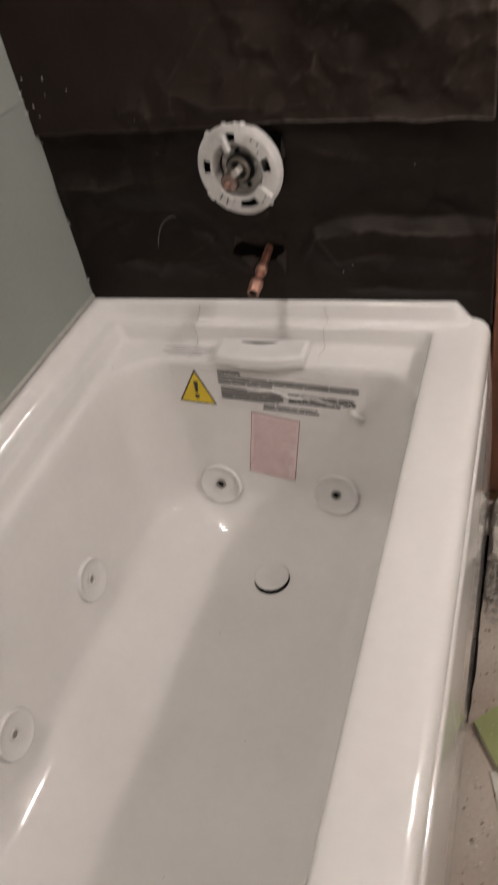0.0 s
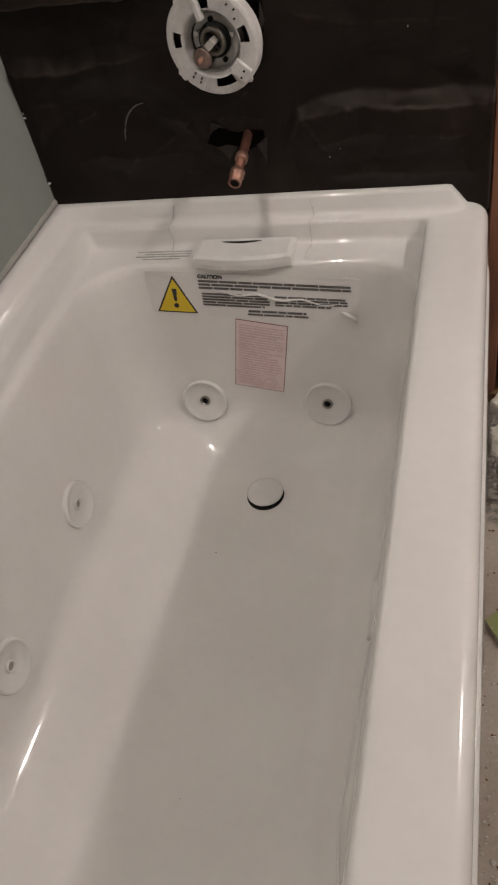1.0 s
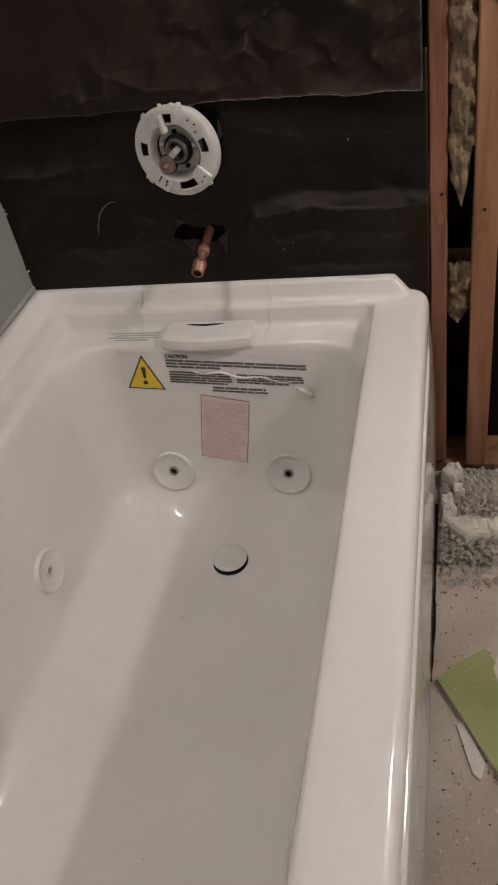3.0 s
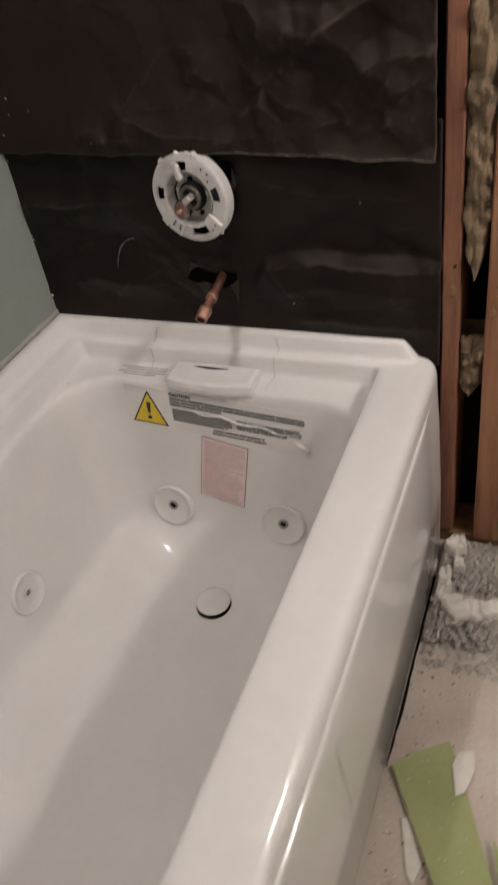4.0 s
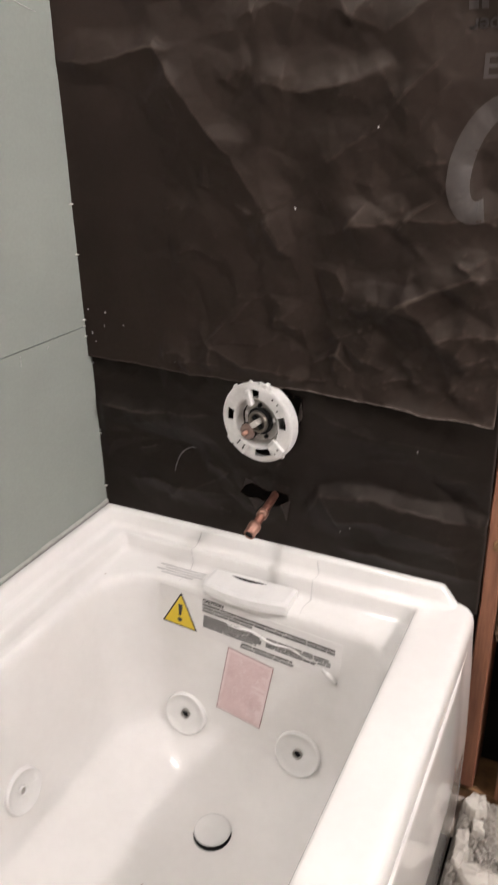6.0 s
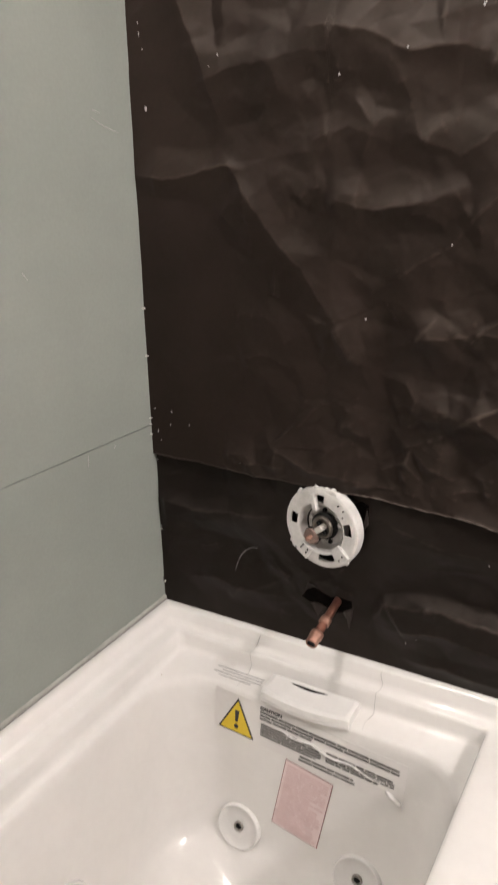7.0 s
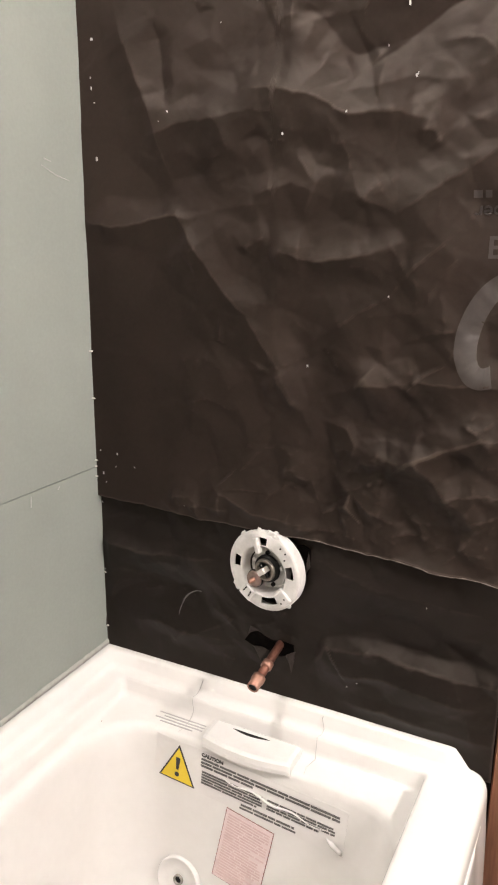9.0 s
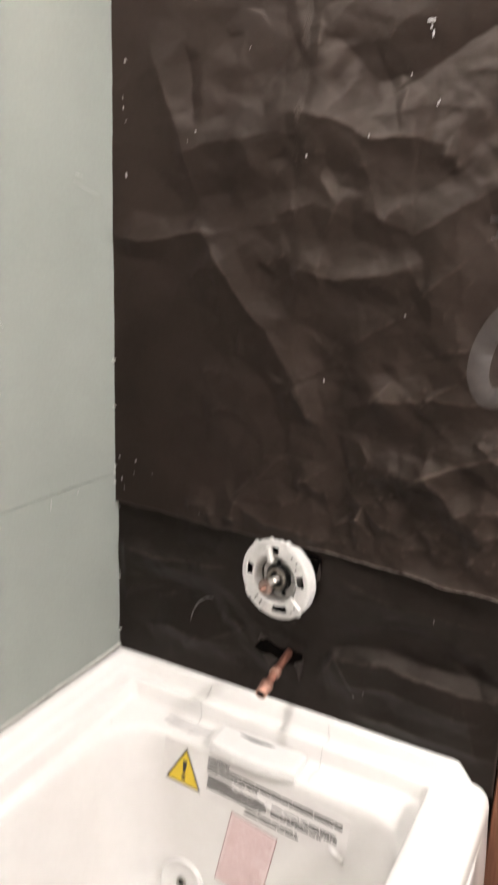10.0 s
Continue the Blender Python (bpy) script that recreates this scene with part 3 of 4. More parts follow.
for v in word_mesh.vertices:
    x, z = 0.778 - v.co.x, 1.419 - v.co.y
    v.co = (x, paper_y(x, z) - 0.0014, z)
word.parent = roll_print

# wood over the paper
tagged(part("header_strip", block(0.0, 0.80, -0.006, 0.03, 1.889, 1.914, 0.002), PALEWOOD), "pale new pine strip above the black paper", "trim", kind="structure")
for k, (x0, x1) in enumerate(((0.0, 0.055), (0.058, 0.16), (0.163, 0.30), (0.303, 0.44), (0.443, 0.60), (0.603, 0.80))):
    tagged(part("sheathing_board", block(x0, x1, 0.014, 0.034, 1.914, 2.71, 0.0015), OLDWOOD if k == 0 else BOARDWOOD), "rough brown vertical wall board over the strip", "board", "boards above the paper")
hook = empty("wire_hook", "bent white wire hook nailed at the paper's edge", "hook")
part("hook_loop", tube([(0.405 + 0.012 * math.cos(a), -0.022, 1.885 + 0.017 * math.sin(a)) for a in [math.radians(q) for q in range(60, 301, 15)]], 0.0035, 8), ACRYLIC_PART, hook, smooth=True)
part("nail", tube([(0.408, -0.028, 1.868), (0.408, 0.012, 1.866)], 0.0025, 8), STEEL, hook)

# specks of plaster stuck on the paper
rng = random.Random(21)
for x, z, s in ((0.685, 0.777, 0.006), (0.46, 1.169, 0.007), (0.573, 1.641, 0.008), (0.60, 1.70, 0.010), (0.521, 1.554, 0.006), (0.62, 1.60, 0.006), (0.055, 0.935, 0.005), (0.03, 0.90, 0.006), (0.02, 0.965, 0.007), (0.10, 0.94, 0.004), (0.05, 1.60, 0.006), (0.045, 1.64, 0.006), (0.38, 0.60, 0.005), (0.392, 0.585, 0.006), (0.677, 1.82, 0.014), (0.050, 1.70, 0.010), (0.045, 1.623, 0.009), (0.050, 1.508, 0.010), (0.060, 0.962, 0.007), (0.024, 0.918, 0.008), (0.205, 1.575, 0.006), (0.598, 1.289, 0.007), (0.618, 1.597, 0.006), (0.30, 1.70, 0.004), (0.415, 1.53, 0.006), (0.55, 0.585, 0.004), (0.57, 0.60, 0.004), (0.008, 0.85, 0.007), (0.006, 0.70, 0.006), (0.22, 0.885, 0.005), (0.19, 1.56, 0.005)):
    bm = lump((s * rng.uniform(0.25, 0.65), 0.0015, s * rng.uniform(0.3, 0.9)), rng, 2, 0.8)
    ob = part("plaster_speck", bm, PALEINK)
    ob.location = (x, paper_y(x, z) - 0.0005, z)
    tagged(ob, "small white plaster speck stuck on the black paper", "speck", "plaster specks")
for x, z, w, h in ((0.497, 1.846, 0.030, 0.012), (0.545, 1.856, 0.040, 0.010), (0.560, 1.842, 0.016, 0.008), (0.600, 1.708, 0.020, 0.006), (0.603, 1.692, 0.004, 0.018)):
    ob = part("plaster_smear", lump((w * 0.7, 0.002, h * 0.6), rng, 3, 0.9), PALEINK)
    ob.location = (x, paper_y(x, z) - 0.001, z)
    tagged(ob, "pale smear of dried plaster on the black paper", "smear", "plaster smears")
scratch = part("paper_scratch", tube([(0.186 + 0.048 * (1 - math.cos(q)), paper_y(0.186 + 0.048 * (1 - math.cos(q)), 0.636 + 0.058 * math.sin(q)) - 0.0010, 0.636 + 0.058 * math.sin(q)) for q in [k * math.pi / 2 / 10 for k in range(11)]], [0.0006 + 0.0009 * math.sin(k * math.pi / 10) for k in range(11)], 6), GREYINK)
tagged(scratch, "thin curved pale scratch in the black paper", "scratch")


# ---- whirlpool bathtub ----
def ring(x0, x1, yb, yf, r, z, corner=12, side=44):
    """A rounded rectangle at height z, the same number of points each time."""
    pts = []
    cs = ((x1 - r, yb - r, 0), (x0 + r, yb - r, 90), (x0 + r, yf + r, 180), (x1 - r, yf + r, 270))
    arcs = [[(cx + r * math.cos(math.radians(a0 + 90 * k / corner)), cy + r * math.sin(math.radians(a0 + 90 * k / corner))) for k in range(corner + 1)] for cx, cy, a0 in cs]
    for i, arc in enumerate(arcs):
        pts += arc
        (ax, ay), (bx, by) = arc[-1], arcs[(i + 1) % 4][0]
        pts += [(ax + (bx - ax) * k / side, ay + (by - ay) * k / side) for k in range(1, side)]
    return [(x, y, z) for x, y in pts]


# x0, x1, back y, front y, corner radius, z: from the foot of the apron over the deck to the basin floor
OUTSIDE = [
    (0.004, 0.822, -0.004, -1.52, 0.022, 0.014),
    (0.004, 0.822, -0.004, -1.52, 0.022, 0.20),
    (0.004, 0.817, -0.004, -1.52, 0.024, 0.36),
    (0.004, 0.8125, -0.004, -1.52, 0.024, 0.44),
    (0.004, 0.8120, -0.004, -1.52, 0.024, 0.458),
    (0.004, 0.8110, -0.004, -1.52, 0.024, 0.468),
    (0.005, 0.8080, -0.004, -1.518, 0.023, 0.4765),
    (0.006, 0.8025, -0.0042, -1.515, 0.022, 0.4825),
    (0.008, 0.7950, -0.0045, -1.51, 0.021, 0.4850),
    (0.014, 0.7850, -0.006, -1.50, 0.020, 0.4855),
    (0.052, 0.7290, -0.038, -1.44, 0.012, 0.4855),
    (0.062, 0.7180, -0.044, -1.432, 0.012, 0.4852),
]
STEP = [
    (0.066, 0.7135, -0.047, -1.428, 0.012, 0.4835),
    (0.069, 0.7105, -0.049, -1.425, 0.012, 0.478),
    (0.072, 0.7085, -0.052, -1.422, 0.013, 0.460),
    (0.074, 0.7075, -0.054, -1.42, 0.014, 0.4525),
    (0.078, 0.7068, -0.058, -1.416, 0.016, 0.4485),
    (0.080, 0.7062, -0.064, -1.41, 0.030, 0.4470),
    (0.086, 0.7056, -0.104, -1.37, 0.090, 0.4460),
    (0.090, 0.7050, -0.110, -1.36, 0.095, 0.4435),
    (0.093, 0.7040, -0.114, -1.355, 0.098, 0.4380),
]
BASIN = [
    (0.097, 0.7020, -0.117, -1.35, 0.100, 0.425),
    (0.100, 0.6995, -0.119, -1.345, 0.101, 0.400),
    (0.105, 0.6960, -0.122, -1.335, 0.102, 0.37),
    (0.111, 0.6905, -0.126, -1.318, 0.103, 0.325),
    (0.117, 0.6850, -0.130, -1.30, 0.104, 0.28),
    (0.126, 0.6760, -0.138, -1.26, 0.104, 0.20),
    (0.133, 0.6690, -0.145, -1.225, 0.102, 0.138),
    (0.138, 0.6640, -0.150, -1.205, 0.098, 0.117),
    (0.149, 0.6560, -0.159, -1.185, 0.094, 0.101),
    (0.168, 0.6430, -0.172, -1.165, 0.090, 0.0860),
    (0.205, 0.6200, -0.196, -1.135, 0.084, 0.0630),
    (0.234, 0.6030, -0.220, -1.115, 0.078, 0.0465),
    (0.254, 0.5900, -0.238, -1.10, 0.072, 0.0385),
    (0.278, 0.5770, -0.262, -1.085, 0.064, 0.0340),
    (0.310, 0.5560, -0.300, -1.06, 0.055, 0.0322),
    (0.390, 0.4700, -0.450, -0.90, 0.038, 0.0305),
]
TUB = OUTSIDE + STEP + BASIN
WALL_Z = [r[5] for r in TUB[21:35]][::-1]


def back_y(z):
    return float(np.interp(z, WALL_Z, [r[2] for r in TUB[21:35]][::-1]))


def left_x(z):
    return float(np.interp(z, WALL_Z, [r[0] for r in TUB[21:35]][::-1]))


def right_x(z):
    return float(np.interp(z, WALL_Z, [r[1] for r in TUB[21:35]][::-1]))


def elbow_rest(x, y, z):
    """The wall under the open rim swells into an elbow rest towards the foot end."""
    if 0.60 < x < 0.7045 and 0.10 < z < 0.436:
        swell = float(np.interp(y, [-1.10, -1.04, -0.98, -0.90, -0.74, -0.66], [0.0, 0.5, 1.0, 0.8, 0.15, 0.0]))
        x -= 0.012 * swell * float(np.interp(z, [0.10, 0.20, 0.28, 0.325, 0.37, 0.40, 0.425, 0.437], [0.0, 0.35, 0.75, 1.0, 0.9, 0.6, 0.22, 0.0]))
    return x, y, z


bathtub = empty("bathtub", "white acrylic alcove whirlpool bathtub with jets, newly set", "bathtub")
bm = bmesh.new()
rows = [[bm.verts.new(elbow_rest(*p)) for p in ring(*r)] for r in TUB]
for a, b in zip(rows, rows[1:]):
    for k in range(len(a)):
        j = (k + 1) % len(a)
        bm.faces.new((a[k], a[j], b[j], b[k]))
bm.faces.new(rows[-1])
part("tub_shell", bm, ACRYLIC, bathtub, smooth=True)

# tiling lip against the two walls, chamfered at its open end
LIP = [(0.0, 0.519), (0.004, 0.5205), (0.013, 0.5205), (0.017, 0.519), (0.0195, 0.515), (0.024, 0.497), (0.027, 0.490), (0.033, 0.4862), (0.042, 0.4853)]


def lip_row(place):
    return [bm.verts.new(place(d, z)) for d, z in LIP]


bm = bmesh.new()
stations = [lip_row(lambda d, z: (0.002 + d, -1.515, z)), lip_row(lambda d, z: (0.002 + d, -0.8, z)), lip_row(lambda d, z: (0.002 + d, -0.002 - d, z))]
stations += [lip_row(lambda d, z, x=x: (max(x, 0.0), -0.002 - d, z)) for x in (0.10, 0.3, 0.5, 0.70, 0.742)]
stations.append(lip_row(lambda d, z: (0.750, -0.002 - d, 0.4853 + (z - 0.4853) * 0.96)))
stations.append(lip_row(lambda d, z: (0.762, -0.002 - d, 0.4850 + (z - 0.4850) * 0.55)))
stations.append(lip_row(lambda d, z: (0.774, -0.002 - d, 0.4846 + (z - 0.4850) * 0.10)))
stations.append(lip_row(lambda d, z: (0.779, -0.002 - d, 0.4835)))
for a, b in zip(stations, stations[1:]):
    for k in range(len(LIP) - 1):
        bm.faces.new((a[k], a[k + 1], b[k + 1], b[k]))
part("tiling_lip", bm, ACRYLIC, bathtub, smooth=True)

# raised skirt panel on the apron, fading towards the wall end
bm = bmesh.new()
SKIRT = [(0.016, -0.001), (0.022, 0.004), (0.20, 0.005), (0.36, 0.0055), (0.425, 0.0065), (0.4385, 0.0068), (0.4415, 0.0060), (0.4435, 0.0035), (0.4440, -0.002)]


def apron_x(z):
    return float(np.interp(z, [r[5] for r in TUB[:5]], [r[1] for r in TUB[:5]]))


cols = []
for y, k, dz in ((-0.04, 0.0, -0.004), (-0.09, 0.04, -0.003), (-0.125, 0.15, -0.002), (-0.145, 0.5, -0.001), (-0.2, 0.62, 0.0), (-0.4, 0.62, 0.002), (-0.6, 0.62, 0.003), (-1.0, 0.62, 0.004), (-1.46, 0.62, 0.004), (-1.48, 0.0, 0.0)):
    cols.append([bm.verts.new((apron_x(z) + d * k - (0.0 if d > 0 else 0.003), y, z + (dz if z > 0.4 else 0))) for z, d in SKIRT])
for a, b in zip(cols, cols[1:]):
    for k in range(len(SKIRT) - 1):
        bm.faces.new((a[k], a[k + 1], b[k + 1], b[k]))
part("skirt_panel", bm, ACRYLIC, bathtub, smooth=True)


def jet(centre, normal, radius=0.043, ring_material=STEEL, hole_material=BLACK):
    """A round whirlpool jet: shallow dished flange with a nozzle."""
    q = Vector(normal).to_track_quat("Z", "Y").to_matrix().to_4x4()
    m = Matrix.Translation(centre) @ q
    flange = part("jet", lathe([(radius * 1.01, -0.006), (radius * 1.01, 0.004), (radius * 0.985, 0.0085), (radius * 0.95, 0.0105), (radius * 0.90, 0.0098), (radius * 0.84, 0.0070), (radius * 0.5, 0.0056), (0.016, 0.0042), (0.011, 0.0030)], 40, m=m), ACRYLIC_PART, bathtub, smooth=True)
    part("nozzle", lathe([(0.0108, 0.001), (0.0105, 0.0065), (0.0092, 0.0074), (0.0072, 0.0062), (0.0064, 0.003)], 24, m=m), ring_material, flange, "nozzle ring", smooth=True)
    part("nozzle_hole", lathe([(0.0070, 0.0034), (0.004, 0.0044), (0.0, 0.0046)], 20, m=m), hole_material, flange, smooth=True)


for x in (0.261, 0.521):
    jet((x, back_y(0.136) - 0.003, 0.136), (0, -1, 0.27), 0.048)
for y, z in ((-0.495, 0.205), (-0.800, 0.186)):
    jet((left_x(z) - 0.001, y, z), (1, 0, 0.15), 0.043, ACRYLIC_PART, STEEL)
jet((right_x(0.28) + 0.003, -0.69, 0.28), (-1, 0, 0.12))

drain = part("drain_ring", lathe([(0.038, 0.0305), (0.0372, 0.0335), (0.035, 0.0342), (0.033, 0.033), (0.0, 0.032)], 36, m=Matrix.Translation((0.409, -0.312, 0))), BLACK, bathtub, "dark drain ring under the plug", smooth=True)
part("drain_plug", lathe([(0.0, 0.0465), (0.02, 0.0462), (0.031, 0.0450), (0.0355, 0.0430), (0.0365, 0.0410), (0.0355, 0.0390), (0.030, 0.0380), (0.012, 0.0375), (0.012, 0.032)], 40, m=Matrix.Translation((0.409, -0.310, 0))), ACRYLIC_PART, drain, "white domed drain plug", smooth=True)

# overflow cover on the ledge
cover = empty("overflow_cover", "white plastic overflow cover with a finger slot on the tub ledge", "cover")
bm = bmesh.new()
prof = [(-0.060, 0.452), (-0.060, 0.4635), (-0.0635, 0.466), (-0.101, 0.4665), (-0.112, 0.4650), (-0.1175, 0.460), (-0.1195, 0.450), (-0.1195, 0.442), (-0.117, 0.4395), (-0.108, 0.4395)]
cols = []
for k in range(25):
    u = k / 24 * 2 - 1
    bow = 0.012 * (1 - u * u) - 0.003
    inset = 0.0025 if k in (0, 24) else 0.0
    cols.append([bm.verts.new((0.393 + 0.091 * u, y - (bow if y < -0.095 else 0), z - inset)) for y, z in prof])
for a, b in zip(cols, cols[1:]):
    for k in range(len(prof) - 1):
        bm.faces.new((a[k], a[k + 1], b[k + 1], b[k]))
bm.faces.new(cols[0])
bm.faces.new(cols[-1][::-1])
part("cover_body", bm, ACRYLIC_PART, cover)
slot = [(0.346 + 0.078 * k / 16, -0.0735 - 0.0065 * math.sin(math.pi * k / 16)) for k in range(17)] + [(0.424 - 0.078 * k / 8, -0.0720 - 0.001 * math.sin(math.pi * k / 8)) for k in range(1, 8)]
part("finger_slot", slab(slot, 0.4655, 0.4668), BLACK, cover, "dark crescent finger slot")

# thin torn film edges over the lip and ledge
rng = random.Random(6)
for xs in (0.246, 0.511):
    path = [(0.0105, 0.5214), (0.021, 0.5115), (0.0265, 0.4935), (0.034, 0.4868), (0.046, 0.4858), (0.0535, 0.462), (0.060, 0.4492), (0.085, 0.4478), (0.105, 0.4468)]
    pts = [(xs + rng.uniform(-0.006, 0.006) - 0.05 * (d - 0.03) * (1 if xs > 0.4 else 0.5), -0.003 - d, z) for d, z in path]
    tagged(part("hairline", tube(pts, [0.0007 if k in (1, 2, 5, 6) else 0.0003 for k in range(len(pts))], 5), PALEINK), "thin dark torn edge of clear film across the tub lip", "film", "film edges")
# thin grey curved line down the skirt panel of the apron
pts = [(apron_x(z) + 0.0046, y, z) for y, z in ((-0.718, 0.412), (-0.714, 0.324), (-0.704, 0.191), (-0.694, 0.070))]
tagged(part("hairline", tube(pts, [0.0002, 0.0005, 0.0004, 0.0002], 5), PALEINK), "thin grey curved line on the tub apron", "film", "film edges")
ledge_print = empty("ledge_print", "small grey printed label on the tub ledge", "label")
for k in range(4):
    part("print_line", block(0.176 + 0.016 * (k % 2), 0.284 - 0.018 * (k == 3), -0.071 - 0.008 * k, -0.0685 - 0.008 * k, 0.4464, 0.4476), PALEINK, ledge_print)


# ---- stickers on the end of the basin ----
def on_wall(u, v, lift, origin, turn, shift=0.0):
    """A place on the sloping end of the basin: u to the side, v up, from origin (x, z)."""
    c, s = math.cos(math.radians(turn)), math.sin(math.radians(turn))
    x, z = origin[0] + u * c - v * s, origin[1] + u * s + v * c
    return Vector((x, back_y(z) - lift, z))


def patch(name, pts, lift, material, parent, origin, turn, label="", thick=0.0004):
    bm = bmesh.new()
    a = [bm.verts.new(on_wall(u, v, lift, origin, turn)) for u, v in pts]
    b = [bm.verts.new(on_wall(u, v, lift - thick - 0.0002, origin, turn)) for u, v in pts]
    n = len(a)
    bm.faces.new(a)
    bm.faces.new(b[::-1])
    for k in range(n):
        bm.faces.new((a[k], b[k], b[(k + 1) % n], a[(k + 1) % n]))
    return part(name, bm, material, parent, label)


def rect(u0, v0, u1, v1, n=1):
    return [(u0 + (u1 - u0) * k / n, v0) for k in range(n + 1)] + [(u1 - (u1 - u0) * k / n, v1) for k in range(n + 1)]


def sheet(name, u0, v0, u1, v1, lift, material, parent, origin, turn, label=""):
    """A thin printed sheet that follows the curve of the basin end."""
    bm = bmesh.new()
    n = max(2, int((v1 - v0) / 0.012))
    rows = [[bm.verts.new(on_wall(u, v0 + (v1 - v0) * k / n, l, origin, turn)) for u, l in ((u0, lift), (u1, lift), (u1, lift - 0.0006), (u0, lift - 0.0006))] for k in range(n + 1)]
    for a, c in zip(rows, rows[1:]):
        for k in range(4):
            q = (k + 1) % 4
            bm.faces.new((a[k], a[q], c[q], c[k]))
    bm.faces.new(rows[0][::-1])
    bm.faces.new(rows[-1])
    return part(name, bm, material, parent, label)


CO, CT = (0.209, 0.352), -4.0
caution = empty("caution_sticker", "clear caution sticker with yellow warning triangle on the tub end", "sticker")
sheet("sticker_film", -0.014, -0.006, 0.385, 0.086, 0.0008, FILM, caution, CO, CT)
tri = patch("warning_triangle_border", [(-0.003, -0.002), (0.079, -0.002), (0.038, 0.078)], 0.0014, INK, caution, CO, CT, "black triangle border")
patch("warning_triangle", [(0.002, 0.001), (0.074, 0.001), (0.038, 0.071)], 0.0020, YELLOW, caution, CO, CT, "yellow warning triangle")
patch("exclamation_stroke", [(0.0355, 0.024), (0.0405, 0.024), (0.043, 0.050), (0.033, 0.050)], 0.0026, INK, caution, CO, CT)
patch("exclamation_dot", [(0.038 + 0.005 * math.cos(a), 0.014 + 0.005 * math.sin(a)) for a in [k * math.pi / 6 for k in range(12)]], 0.0026, INK, caution, CO, CT)
rng = random.Random(9)


def print_line(v, h, u0, u1, parent, material=INK, lo=0.012, hi=0.04, origin=CO, turn=CT):
    """A line of unreadable print: bars of word lengths."""
    u = u0
    while u < u1 - 0.004:
        w = min(rng.uniform(lo, hi), u1 - u)
        patch("print_bar", rect(u, v, u + w, v + h), 0.0014, material, parent, origin, turn)
        u += w + 0.0022


for v, u1 in ((0.0665, 0.372), (0.0595, 0.372), (0.0525, 0.20)):
    print_line(v, 0.0042, 0.088, u1, caution, GREYINK, 0.02, 0.06)
for k in range(5):
    print_line(0.0405 - 0.0058 * k, 0.0036, 0.092, 0.222 - 0.01 * (k == 4), caution, GREYINK, 0.02, 0.07)
    if k < 4:
        print_line(0.0405 - 0.0058 * k, 0.0036, 0.232, 0.366 - 0.03 * (k == 3), caution, GREYINK)
print_line(0.0075, 0.0042, 0.180, 0.290, caution, GREYINK)
print_line(0.0005, 0.0036, 0.178, 0.296, caution, GREYINK)
text = bpy.data.curves.new("caution_word", "FONT")
text.body, text.size, text.extrude, text.offset = "CAUTION", 0.0105, 0.0002, 0.0005
word = new("caution_word", text)
deps = bpy.context.evaluated_depsgraph_get()
word_mesh = bpy.data.meshes.new_from_object(word.evaluated_get(deps))
bpy.data.objects.remove(word)
word = new("caution_word", word_mesh)
word_mesh.materials.clear()
word_mesh.materials.append(INK)
for v in word_mesh.vertices:
    v.co = on_wall(0.088 + v.co.x, 0.0755 + v.co.y, 0.0024 + v.co.z, CO, CT)
word.parent = caution
# wrinkle in the film
bm = bmesh.new()
wr = [(0.10 + 0.30 * k / 18, 0.050 - 0.022 * k / 18 + 0.004 * math.sin(k * 1.3)) for k in range(17)]
tube([on_wall(u, v, 0.0022, CO, CT) for u, v in wr], [0.0004 + 0.0022 * math.sin(math.pi * k / 16) ** 2 for k in range(17)], 6, bm)
part("film_wrinkle", bm, FILM, caution, smooth=True)
bm = bmesh.new()
tube([on_wall(0.352, 0.020, 0.002, CO, CT), on_wall(0.364, 0.017, 0.007, CO, CT), on_wall(0.380, 0.010, 0.008, CO, CT), on_wall(0.382, 0.000, 0.003, CO, CT)], [0.002, 0.005, 0.005, 0.002], 7, bm)
part("curled_corner", bm, FILM, caution, smooth=True)

PO, PT = (0.3600, 0.3320), -10.0
pink = empty("pink_notice", "pale pink printed notice taped on the tub end", "notice")
sheet("notice_border", 0.0, -0.158, 0.102, 0.0, 0.0010, NOTICE_EDGE, pink, PO, PT, "dark red outline")
sheet("notice_paper", 0.0015, -0.1565, 0.1005, -0.0015, 0.0016, PINK, pink, PO, PT)
for k in range(24):
    print_line(-0.012 - 0.0060 * k, 0.0030, 0.007, 0.096 - rng.choice((0, 0, 0.01, 0.03)), pink, PINKINK, 0.02, 0.06, PO, PT)
for o in pink.children:
    if o.name.startswith("print_bar"):
        for v in o.data.vertices:
            v.co.y -= 0.0010
for o in caution.children:
    if o.name.startswith("print_bar"):
        for v in o.data.vertices:
            v.co.y -= 0.0003

# ---- tub valve and spout stub ----
VALVE = Matrix.Translation((0.3945, 0.0, 0.7885)) @ Matrix.Rotation(math.radians(-9), 4, "Z") @ Matrix.Rotation(math.radians(90), 4, "X")
valve = empty("tub_valve", "tub mixing valve in a dusty white plastic plaster guard", "valve")


